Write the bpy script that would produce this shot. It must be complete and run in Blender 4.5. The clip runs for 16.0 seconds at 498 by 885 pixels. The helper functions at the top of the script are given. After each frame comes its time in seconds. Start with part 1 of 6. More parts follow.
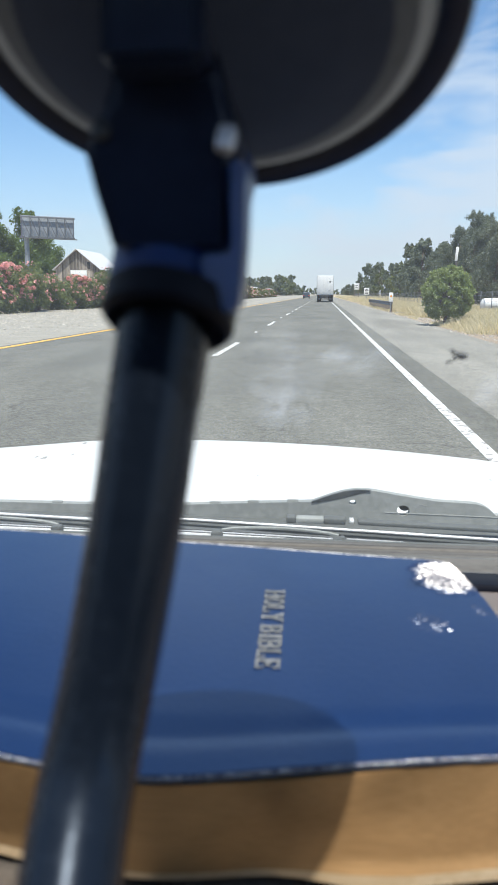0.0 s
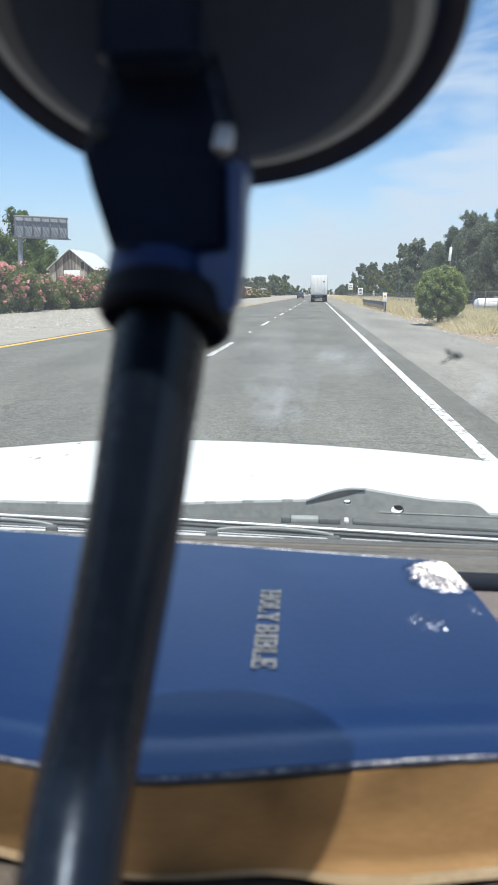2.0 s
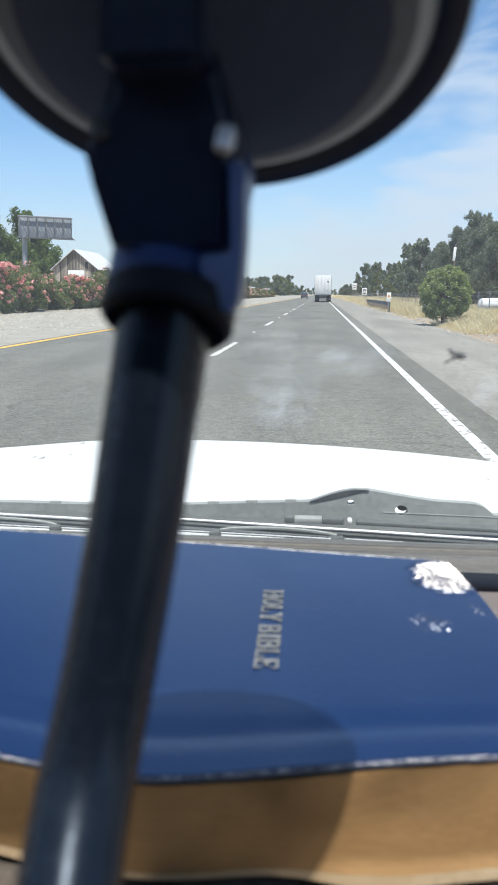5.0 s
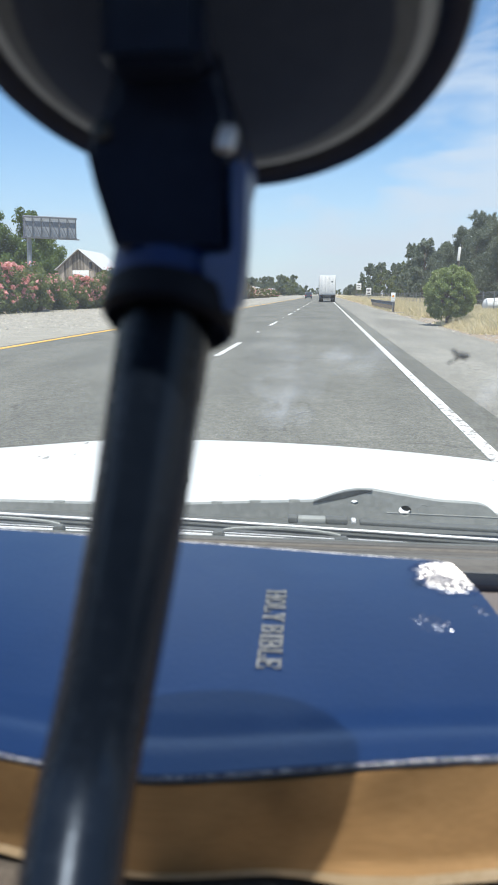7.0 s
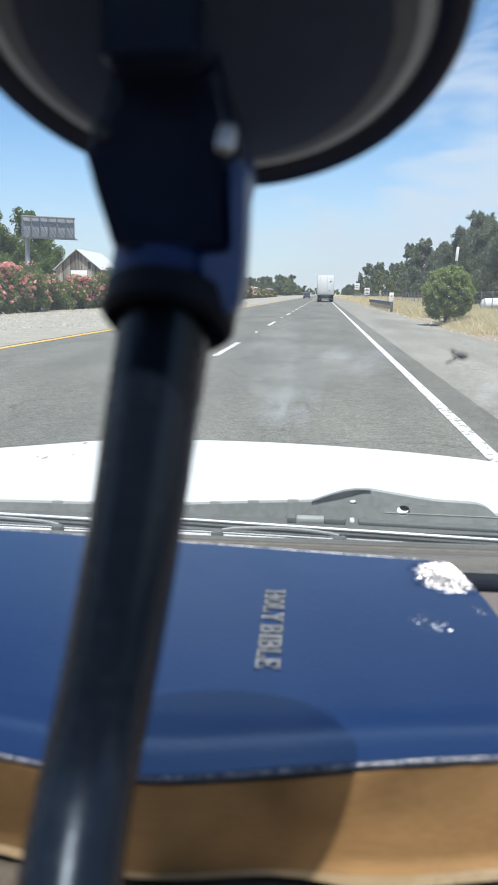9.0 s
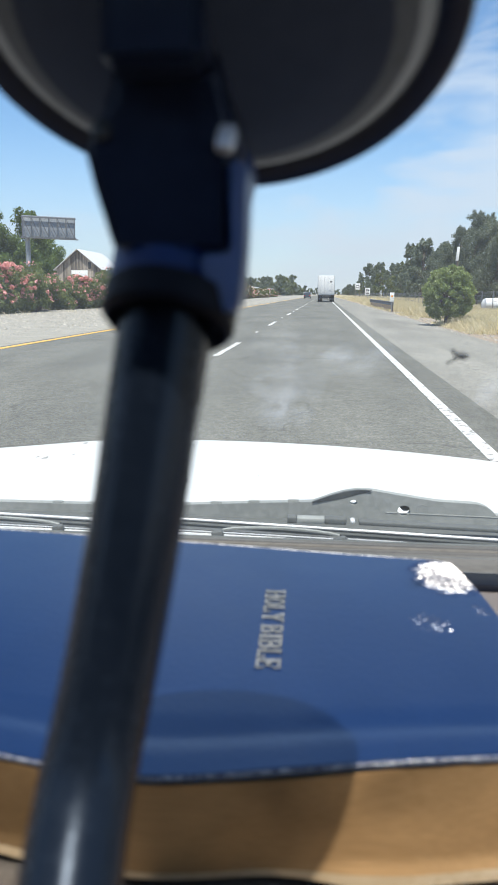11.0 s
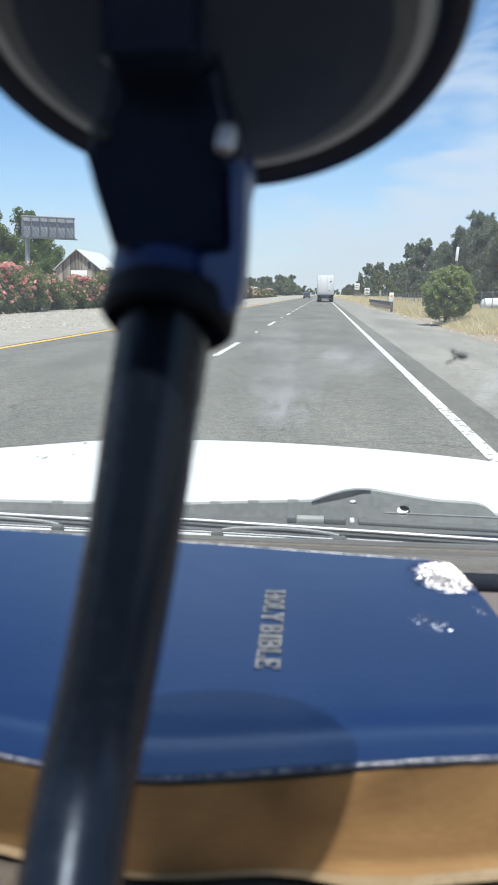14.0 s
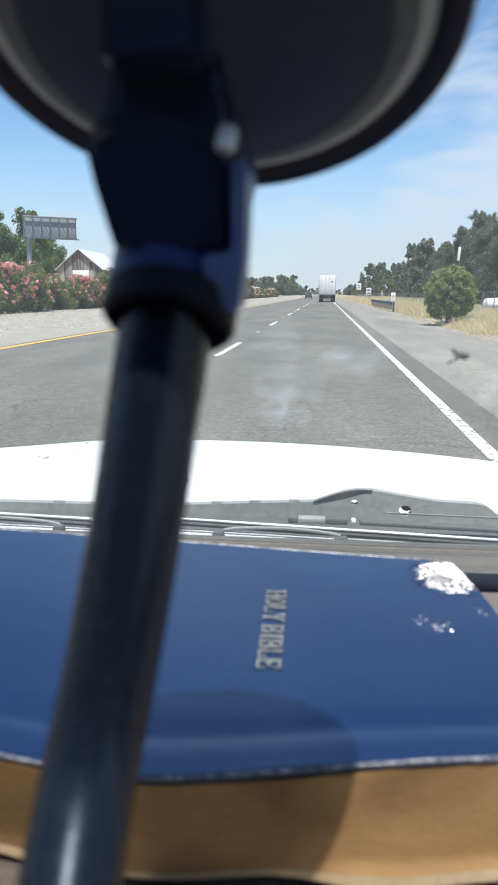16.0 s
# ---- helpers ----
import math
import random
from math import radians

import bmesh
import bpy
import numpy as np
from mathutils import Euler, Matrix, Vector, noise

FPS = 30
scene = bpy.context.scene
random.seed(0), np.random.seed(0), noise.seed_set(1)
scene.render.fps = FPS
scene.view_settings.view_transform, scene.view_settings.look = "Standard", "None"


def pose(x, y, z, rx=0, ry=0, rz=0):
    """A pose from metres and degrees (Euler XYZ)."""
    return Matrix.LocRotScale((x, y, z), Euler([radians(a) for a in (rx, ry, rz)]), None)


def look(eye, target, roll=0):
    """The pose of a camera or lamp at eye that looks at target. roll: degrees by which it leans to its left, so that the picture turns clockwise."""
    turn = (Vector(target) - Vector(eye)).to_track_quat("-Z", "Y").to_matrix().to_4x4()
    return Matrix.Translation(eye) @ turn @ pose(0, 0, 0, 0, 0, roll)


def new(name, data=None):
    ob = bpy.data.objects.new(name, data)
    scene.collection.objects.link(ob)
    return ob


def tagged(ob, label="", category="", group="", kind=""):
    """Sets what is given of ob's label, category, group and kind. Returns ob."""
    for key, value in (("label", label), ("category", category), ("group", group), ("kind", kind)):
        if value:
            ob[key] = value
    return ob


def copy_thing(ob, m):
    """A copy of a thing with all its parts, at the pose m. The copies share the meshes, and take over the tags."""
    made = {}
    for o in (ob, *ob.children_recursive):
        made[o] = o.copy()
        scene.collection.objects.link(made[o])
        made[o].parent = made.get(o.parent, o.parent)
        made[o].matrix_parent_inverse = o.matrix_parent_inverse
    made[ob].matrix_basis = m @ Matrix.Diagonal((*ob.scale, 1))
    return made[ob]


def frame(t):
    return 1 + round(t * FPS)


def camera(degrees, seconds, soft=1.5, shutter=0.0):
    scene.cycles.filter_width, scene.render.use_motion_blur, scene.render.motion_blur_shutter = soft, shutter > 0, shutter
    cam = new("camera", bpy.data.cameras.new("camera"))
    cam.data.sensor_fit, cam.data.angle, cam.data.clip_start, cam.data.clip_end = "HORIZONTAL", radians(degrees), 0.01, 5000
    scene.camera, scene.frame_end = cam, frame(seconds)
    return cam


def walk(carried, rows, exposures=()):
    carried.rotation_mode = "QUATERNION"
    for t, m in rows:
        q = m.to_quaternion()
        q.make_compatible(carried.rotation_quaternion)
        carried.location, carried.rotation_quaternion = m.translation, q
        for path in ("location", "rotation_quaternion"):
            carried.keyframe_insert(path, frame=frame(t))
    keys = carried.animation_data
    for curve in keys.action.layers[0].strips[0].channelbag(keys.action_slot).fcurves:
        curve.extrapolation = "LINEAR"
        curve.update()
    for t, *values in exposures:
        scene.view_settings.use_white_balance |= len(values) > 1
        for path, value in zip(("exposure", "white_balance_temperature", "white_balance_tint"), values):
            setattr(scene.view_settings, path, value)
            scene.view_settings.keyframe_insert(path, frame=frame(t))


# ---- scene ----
# ---------- camera: fixed to a phone mount inside a car that drives along +y ----------
H = 1.27            # eye height above the road
YAW, PITCH, ROLL = 5.9, -11.6, 0.0
cam = camera(38.0, 16.0)
cam.data.dof.use_dof = True
cam.data.dof.focus_distance = 2.5
cam.data.dof.aperture_fstop = 33.0


def shake(dyaw, dpitch=0.0):
    """The mount swings a little about a point just ahead of the lens."""
    a, b = radians(YAW), radians(YAW + dyaw)
    return pose(0.06 * (math.sin(b) - math.sin(a)), 0.06 * (math.cos(a) - math.cos(b)), H,
                90 + PITCH + dpitch, ROLL, YAW + dyaw)


SWING = [(0.0, -0.16), (0.5, -0.29), (1.0, -0.66), (1.5, -0.58), (2.0, -0.63), (2.5, -0.68), (3.0, -0.45),
         (3.5, -0.37), (4.0, -0.58), (5.2, -0.25), (6.5, 0.03), (7.0, 0.0), (7.5, 0.10), (8.0, 0.0), (8.5, 0.03),
         (9.0, -0.13), (10.2, -0.1), (11.5, -0.05), (12.0, 0.03), (12.5, -0.08), (13.0, -0.16), (13.5, -0.13),
         (14.0, -0.13), (14.5, -0.03), (15.0, 0.10), (15.5, 0.10), (16.0, 0.0)]
walk(cam, [(t, shake(a)) for t, a in SWING], exposures=[(0.0, 0.65), (16.0, 0.65)])

# ---------- daylight ----------
SUN_ELEV, SUN_AZ = 70.0, 171.0     # azimuth clockwise from +y: behind the car, on its right
world = bpy.data.worlds.new("sky")
scene.world = world
world.use_nodes = True
wn, wl = world.node_tree.nodes, world.node_tree.links
wn.clear()
w_out = wn.new("ShaderNodeOutputWorld")
w_bg = wn.new("ShaderNodeBackground")
w_sky = wn.new("ShaderNodeTexSky")
w_sky.sky_type = "NISHITA"
w_sky.sun_disc = False
w_sky.sun_elevation = radians(SUN_ELEV)
w_sky.sun_rotation = radians(SUN_AZ)
w_sky.air_density, w_sky.dust_density, w_sky.ozone_density = 1.0, 0.1, 3.0
w_bg.inputs["Strength"].default_value = 0.10
# thin high cloud, streaked along the wind
w_co = wn.new("ShaderNodeTexCoord")
w_map = wn.new("ShaderNodeMapping")
w_map.inputs["Scale"].default_value = (1.5, 1.5, 7.0)
w_map.inputs["Rotation"].default_value = (0.12, 0.1, 0.5)
w_no = wn.new("ShaderNodeTexNoise")
w_no.inputs["Scale"].default_value = 1.5
w_no.inputs["Detail"].default_value = 6.0
w_no.inputs["Roughness"].default_value = 0.55
w_no.inputs["Distortion"].default_value = 0.4
w_ra = wn.new("ShaderNodeValToRGB")
w_ra.color_ramp.elements[0].position, w_ra.color_ramp.elements[1].position = 0.475, 0.60
w_ra.color_ramp.elements[0].color = (0.0, 0.0, 0.0, 1)
w_ra.color_ramp.elements[1].color = (0.68, 0.68, 0.68, 1)
w_mix = wn.new("ShaderNodeMixRGB")
w_mix.inputs[2].default_value = (4.85, 5.25, 6.0, 1)
wl.new(w_co.outputs["Generated"], w_map.inputs["Vector"])
wl.new(w_map.outputs["Vector"], w_no.inputs["Vector"])
wl.new(w_no.outputs["Fac"], w_ra.inputs["Fac"])
wl.new(w_ra.outputs["Color"], w_mix.inputs[0])
w_tint = wn.new("ShaderNodeMixRGB")
w_tint.blend_type = "MULTIPLY"
w_tint.inputs[0].default_value = 1.0
w_tint.inputs[2].default_value = (0.79, 0.955, 1.07, 1)
wl.new(w_sky.outputs["Color"], w_tint.inputs[1])
wl.new(w_tint.outputs["Color"], w_mix.inputs[1])
# summer haze that thickens towards the horizon
w_sep, w_hz, w_haze = wn.new("ShaderNodeSeparateXYZ"), wn.new("ShaderNodeMapRange"), wn.new("ShaderNodeMixRGB")
w_hz.interpolation_type = "SMOOTHSTEP"
w_hz.inputs["From Min"].default_value, w_hz.inputs["From Max"].default_value = -0.02, 0.24
w_hz.inputs["To Min"].default_value, w_hz.inputs["To Max"].default_value = 0.82, 0.0
w_haze.inputs[2].default_value = (4.02, 4.34, 5.12, 1)
wl.new(w_co.outputs["Generated"], w_sep.inputs[0])
wl.new(w_sep.outputs["Z"], w_hz.inputs["Value"])
wl.new(w_hz.outputs["Result"], w_haze.inputs[0])
wl.new(w_mix.outputs["Color"], w_haze.inputs[1])
wl.new(w_haze.outputs["Color"], w_bg.inputs["Color"])
wl.new(w_bg.outputs["Background"], w_out.inputs["Surface"])

sun = new("sun", bpy.data.lights.new("sun", "SUN"))
sun.data.energy = 4.2
sun.data.angle = radians(0.55)
sun.data.color = (1.0, 0.96, 0.9)
sa, se = radians(SUN_AZ), radians(SUN_ELEV)
to_sun = Vector((math.sin(sa) * math.cos(se), math.cos(sa) * math.cos(se), math.sin(se)))
sun.matrix_world = look(to_sun * 50, (0, 0, 0))


# ---------- materials ----------
def mat(name, c1, c2=None, rough=0.6, metal=0.0, scale=8.0, fine=80.0, bump=0.0, bump_scale=None, coat=0.0,
        mottle=0.5, island=0.0, obj_random=0.0, spec=0.5, stretch=(1, 1, 1), rough_var=0.0):
    """A surface with colour varied at a coarse and a fine scale, in metres, with relief."""
    m = bpy.data.materials.new(name)
    m.use_nodes = True
    n, l = m.node_tree.nodes, m.node_tree.links
    b = n["Principled BSDF"]
    b.inputs["Roughness"].default_value = rough
    b.inputs["Metallic"].default_value = metal
    b.inputs["Coat Weight"].default_value = coat
    b.inputs["Coat Roughness"].default_value = 0.05
    b.inputs["Specular IOR Level"].default_value = spec
    co = n.new("ShaderNodeTexCoord")
    mp = n.new("ShaderNodeMapping")
    mp.inputs["Scale"].default_value = stretch
    l.new(co.outputs["Object"], mp.inputs["Vector"])
    a = n.new("ShaderNodeTexNoise")
    a.inputs["Scale"].default_value, a.inputs["Detail"].default_value = scale, 5.0
    f = n.new("ShaderNodeTexNoise")
    f.inputs["Scale"].default_value, f.inputs["Detail"].default_value = fine, 3.0
    for t in (a, f):
        l.new(mp.outputs["Vector"], t.inputs["Vector"])
    mean = n.new("ShaderNodeMath")
    mean.operation = "ADD"
    l.new(a.outputs["Fac"], mean.inputs[0])
    l.new(f.outputs["Fac"], mean.inputs[1])
    fac = n.new("ShaderNodeMapRange")
    fac.inputs["From Min"].default_value, fac.inputs["From Max"].default_value = 1 - mottle * 0.5, 1 + mottle * 0.5
    l.new(mean.outputs[0], fac.inputs["Value"])
    mix = n.new("ShaderNodeMixRGB")
    mix.inputs[1].default_value = (*c1, 1)
    mix.inputs[2].default_value = (*(c2 or c1), 1)
    l.new(fac.outputs["Result"], mix.inputs[0])
    colour = mix.outputs[0]
    for amount, node, out in ((island, "ShaderNodeNewGeometry", "Random Per Island"), (obj_random, "ShaderNodeObjectInfo", "Random")):
        if amount:
            g = n.new(node)
            r = n.new("ShaderNodeMapRange")
            r.inputs["To Min"].default_value, r.inputs["To Max"].default_value = 1 - amount, 1 + amount
            l.new(g.outputs[out], r.inputs["Value"])
            mu = n.new("ShaderNodeVectorMath")
            mu.operation = "SCALE"
            l.new(colour, mu.inputs[0])
            l.new(r.outputs["Result"], mu.inputs["Scale"])
            colour = mu.outputs["Vector"]
    l.new(colour, b.inputs["Base Color"])
    if rough_var:
        rv = n.new("ShaderNodeMapRange")
        rv.inputs["To Min"].default_value, rv.inputs["To Max"].default_value = rough - rough_var, rough + rough_var
        l.new(fac.outputs["Result"], rv.inputs["Value"])
        l.new(rv.outputs["Result"], b.inputs["Roughness"])
    if bump:
        bs = f
        if bump_scale:
            bs = n.new("ShaderNodeTexNoise")
            bs.inputs["Scale"].default_value, bs.inputs["Detail"].default_value = bump_scale, 4.0
            l.new(mp.outputs["Vector"], bs.inputs["Vector"])
        bp = n.new("ShaderNodeBump")
        bp.inputs["Strength"].default_value = min(1.0, bump)
        bp.inputs["Distance"].default_value = 0.5 / (bump_scale or fine)
        l.new(bs.outputs["Fac"], bp.inputs["Height"])
        l.new(bp.outputs["Normal"], b.inputs["Normal"])
    return m


def leaf_mat(name, c1, c2, rough=0.65):
    """Foliage: tone varies leaf by leaf, and some light comes through."""
    m = mat(name, c1, c2, rough, scale=0.9, fine=14.0, island=0.35, mottle=0.5, spec=0.22)
    n, l = m.node_tree.nodes, m.node_tree.links
    b = n["Principled BSDF"]
    tr = n.new("ShaderNodeBsdfTranslucent")
    tr.inputs["Color"].default_value = (c2[0] * 1.2, c2[1] * 1.3, c2[2] * 0.8, 1)
    mx = n.new("ShaderNodeMixShader")
    mx.inputs[0].default_value = 0.25
    l.new(b.outputs[0], mx.inputs[1])
    l.new(tr.outputs[0], mx.inputs[2])
    l.new(mx.outputs[0], n["Material Output"].inputs["Surface"])
    return m


def asphalt_mat(name, c1, c2, crack=True, patch=0.25):
    """Asphalt: stone grain, blotches along the lanes, and wandering cracks."""
    m = mat(name, c1, c2, 0.88, scale=0.5, fine=55.0, bump=0.6, bump_scale=70.0, mottle=0.55, stretch=(1, 0.45, 1), spec=0.3)
    n, l = m.node_tree.nodes, m.node_tree.links
    b = n["Principled BSDF"]
    src = b.inputs["Base Color"].links[0].from_socket
    co = n.new("ShaderNodeTexCoord")
    # aggregate speckle
    sp = n.new("ShaderNodeTexVoronoi")
    sp.inputs["Scale"].default_value = 45.0
    l.new(co.outputs["Object"], sp.inputs["Vector"])
    spm = n.new("ShaderNodeMapRange")
    spm.inputs["From Max"].default_value = 1.0
    spm.inputs["To Min"].default_value, spm.inputs["To Max"].default_value = 0.72, 1.3
    l.new(sp.outputs["Color"], spm.inputs["Value"])
    sp2 = n.new("ShaderNodeTexNoise")
    sp2.inputs["Scale"].default_value, sp2.inputs["Detail"].default_value, sp2.inputs["Roughness"].default_value = 9.0, 6.0, 0.8
    l.new(co.outputs["Object"], sp2.inputs["Vector"])
    sp2m = n.new("ShaderNodeMapRange")
    sp2m.inputs["From Min"].default_value, sp2m.inputs["From Max"].default_value = 0.3, 0.7
    sp2m.inputs["To Min"].default_value, sp2m.inputs["To Max"].default_value = 0.78, 1.22
    l.new(sp2.outputs["Fac"], sp2m.inputs["Value"])
    spx = n.new("ShaderNodeMath")
    spx.operation = "MULTIPLY"
    l.new(spm.outputs["Result"], spx.inputs[0])
    l.new(sp2m.outputs["Result"], spx.inputs[1])
    # broad wheel-track blotches
    bl = n.new("ShaderNodeTexNoise")
    bl.inputs["Scale"].default_value, bl.inputs["Detail"].default_value = 0.9, 4.0
    bm_ = n.new("ShaderNodeMapping")
    bm_.inputs["Scale"].default_value = (1.0, 0.12, 1.0)
    l.new(co.outputs["Object"], bm_.inputs["Vector"])
    l.new(bm_.outputs["Vector"], bl.inputs["Vector"])
    blm = n.new("ShaderNodeMapRange")
    blm.inputs["From Min"].default_value, blm.inputs["From Max"].default_value = 0.3, 0.7
    blm.inputs["To Min"].default_value, blm.inputs["To Max"].default_value = 1 - patch, 1 + patch
    l.new(bl.outputs["Fac"], blm.inputs["Value"])
    mm = n.new("ShaderNodeMath")
    mm.operation = "MULTIPLY"
    l.new(spx.outputs[0], mm.inputs[0])
    l.new(blm.outputs["Result"], mm.inputs[1])
    fac = mm.outputs[0]
    if crack:
        wob = n.new("ShaderNodeTexNoise")
        wob.inputs["Scale"].default_value, wob.inputs["Detail"].default_value = 1.1, 5.0
        l.new(co.outputs["Object"], wob.inputs["Vector"])
        add = n.new("ShaderNodeMixRGB")
        add.blend_type = "ADD"
        add.inputs[0].default_value = 0.9
        l.new(co.outputs["Object"], add.inputs[1])
        l.new(wob.outputs["Color"], add.inputs[2])
        cr = n.new("ShaderNodeTexVoronoi")
        cr.feature = "DISTANCE_TO_EDGE"
        cr.inputs["Scale"].default_value = 0.28
        l.new(add.outputs[0], cr.inputs["Vector"])
        cm = n.new("ShaderNodeMapRange")
        cm.inputs["From Min"].default_value, cm.inputs["From Max"].default_value = 0.002, 0.006
        cm.inputs["To Min"].default_value, cm.inputs["To Max"].default_value = 0.74, 1.0
        l.new(cr.outputs["Distance"], cm.inputs["Value"])
        m2 = n.new("ShaderNodeMath")
        m2.operation = "MULTIPLY"
        l.new(fac, m2.inputs[0])
        l.new(cm.outputs["Result"], m2.inputs[1])
        fac = m2.outputs[0]
    sc = n.new("ShaderNodeVectorMath")
    sc.operation = "SCALE"
    l.new(src, sc.inputs[0])
    l.new(fac, sc.inputs["Scale"])
    l.new(sc.outputs["Vector"], b.inputs["Base Color"])
    return m


def paint_line_mat(name, colour, under, wear=0.45):
    """Road paint, worn through to the asphalt in flecks."""
    m = mat(name, colour, tuple(c * 0.82 for c in colour), 0.7, scale=3.0, fine=40.0, bump=0.3)
    n, l = m.node_tree.nodes, m.node_tree.links
    b = n["Principled BSDF"]
    src = b.inputs["Base Color"].links[0].from_socket
    co = n.new("ShaderNodeTexCoord")
    no = n.new("ShaderNodeTexNoise")
    no.inputs["Scale"].default_value, no.inputs["Detail"].default_value, no.inputs["Roughness"].default_value = 13.0, 8.0, 0.75
    l.new(co.outputs["Object"], no.inputs["Vector"])
    r = n.new("ShaderNodeMapRange")
    r.inputs["From Min"].default_value, r.inputs["From Max"].default_value = wear - 0.04, wear + 0.03
    l.new(no.outputs["Fac"], r.inputs["Value"])
    mx = n.new("ShaderNodeMixRGB")
    mx.inputs[1].default_value = (*under, 1)
    l.new(r.outputs["Result"], mx.inputs[0])
    l.new(src, mx.inputs[2])
    l.new(mx.outputs[0], b.inputs["Base Color"])
    return m


def smear_mat(name, colour, amount, scale, rough=0.9):
    """Dried film on glass, thin and patchy, fading out to its edge."""
    m = bpy.data.materials.new(name)
    m.use_nodes = True
    n, l = m.node_tree.nodes, m.node_tree.links
    b = n["Principled BSDF"]
    b.inputs["Base Color"].default_value = (*colour, 1)
    b.inputs["Roughness"].default_value = rough
    b.inputs["Specular IOR Level"].default_value = 0.1
    co = n.new("ShaderNodeTexCoord")
    no = n.new("ShaderNodeTexNoise")
    no.inputs["Scale"].default_value, no.inputs["Detail"].default_value = scale, 4.0
    l.new(co.outputs["Object"], no.inputs["Vector"])
    mp = n.new("ShaderNodeMapping")
    mp.inputs["Location"].default_value = (-1, -1, 0)
    mp.inputs["Scale"].default_value = (2, 2, 0)
    l.new(co.outputs["Generated"], mp.inputs["Vector"])
    gr = n.new("ShaderNodeTexGradient")
    gr.gradient_type = "SPHERICAL"
    l.new(mp.outputs["Vector"], gr.inputs["Vector"])
    r = n.new("ShaderNodeMapRange")
    r.inputs["From Min"].default_value, r.inputs["From Max"].default_value = 0.35, 0.7
    l.new(no.outputs["Fac"], r.inputs["Value"])
    mu = n.new("ShaderNodeMath")
    mu.operation = "MULTIPLY"
    l.new(gr.outputs["Fac"], mu.inputs[0])
    l.new(r.outputs["Result"], mu.inputs[1])
    m2 = n.new("ShaderNodeMath")
    m2.operation = "MULTIPLY"
    m2.inputs[1].default_value = amount
    m2.use_clamp = True
    l.new(mu.outputs[0], m2.inputs[0])
    tr = n.new("ShaderNodeBsdfTransparent")
    mx = n.new("ShaderNodeMixShader")
    l.new(m2.outputs[0], mx.inputs[0])
    l.new(tr.outputs[0], mx.inputs[1])
    tl = n.new("ShaderNodeBsdfTranslucent")
    tl.inputs["Color"].default_value = (*colour, 1)
    film = n.new("ShaderNodeMixShader")
    film.inputs[0].default_value = 0.6
    l.new(b.outputs[0], film.inputs[1])
    l.new(tl.outputs[0], film.inputs[2])
    l.new(film.outputs[0], mx.inputs[2])
    l.new(mx.outputs[0], n["Material Output"].inputs["Surface"])
    return m


def glass_mat(name, gloss=0.04, tint=(0.97, 0.99, 0.98), dust=0.0):
    """Clear glass with a weak gloss and, if wanted, a thin uneven film of dust that also imitates veiling haze."""
    m = bpy.data.materials.new(name)
    m.use_nodes = True
    n, l = m.node_tree.nodes, m.node_tree.links
    tr = n.new("ShaderNodeBsdfTransparent")
    tr.inputs["Color"].default_value = (*tint, 1)
    gl = n.new("ShaderNodeBsdfGlossy")
    gl.inputs["Roughness"].default_value = 0.02
    mx = n.new("ShaderNodeMixShader")
    mx.inputs[0].default_value = gloss
    l.new(tr.outputs[0], mx.inputs[1])
    l.new(gl.outputs[0], mx.inputs[2])
    top = mx.outputs[0]
    if dust:
        co = n.new("ShaderNodeTexCoord")
        no = n.new("ShaderNodeTexNoise")
        no.inputs["Scale"].default_value, no.inputs["Detail"].default_value = 9.0, 6.0
        l.new(co.outputs["Object"], no.inputs["Vector"])
        r = n.new("ShaderNodeMapRange")
        r.inputs["From Min"].default_value, r.inputs["From Max"].default_value = 0.3, 0.7
        r.inputs["To Min"].default_value, r.inputs["To Max"].default_value = dust * 0.6, dust * 1.4
        l.new(no.outputs["Fac"], r.inputs["Value"])
        # bluish film lifts the darks behind it, standing in for glare and haze
        tl = n.new("ShaderNodeBsdfTranslucent")
        tl.inputs["Color"].default_value = (0.70, 0.77, 0.84, 1)
        m2 = n.new("ShaderNodeMixShader")
        l.new(r.outputs["Result"], m2.inputs[0])
        l.new(top, m2.inputs[1])
        l.new(tl.outputs[0], m2.inputs[2])
        top = m2.outputs[0]
    l.new(top, n["Material Output"].inputs["Surface"])
    return m


M_ROAD = asphalt_mat("asphalt_lane", (0.106, 0.103, 0.089), (0.172, 0.167, 0.145), patch=0.18)
M_SHOULDER = asphalt_mat("asphalt_shoulder", (0.19, 0.18, 0.158), (0.26, 0.247, 0.215), patch=0.15)
M_LINE_W = paint_line_mat("line_white", (0.75, 0.74, 0.7), (0.2, 0.19, 0.18), 0.475)
M_LINE_Y = paint_line_mat("line_yellow", (0.72, 0.42, 0.08), (0.2, 0.18, 0.15), 0.36)
M_GROUND = mat("dry_earth", (0.30, 0.25, 0.18), (0.42, 0.35, 0.25), 0.95, scale=0.15, fine=6.0, bump=0.5, bump_scale=12.0, mottle=0.7)
M_DIRT = mat("brown_dirt", (0.20, 0.15, 0.105), (0.34, 0.27, 0.20), 0.95, scale=0.8, fine=14.0, bump=0.8, bump_scale=16.0, mottle=0.7)
M_GRAVEL = mat("gravel", (0.21, 0.195, 0.165), (0.36, 0.335, 0.285), 0.95, scale=1.2, fine=22.0, bump=0.8, bump_scale=24.0, mottle=0.7)
M_STONE = mat("pebble", (0.26, 0.24, 0.205), (0.42, 0.39, 0.34), 0.9, island=0.35)
M_GRASS = leaf_mat("dry_grass", (0.54, 0.445, 0.29), (0.75, 0.65, 0.47))
M_GRASS_G = leaf_mat("weed_green", (0.12, 0.14, 0.04), (0.22, 0.21, 0.07))
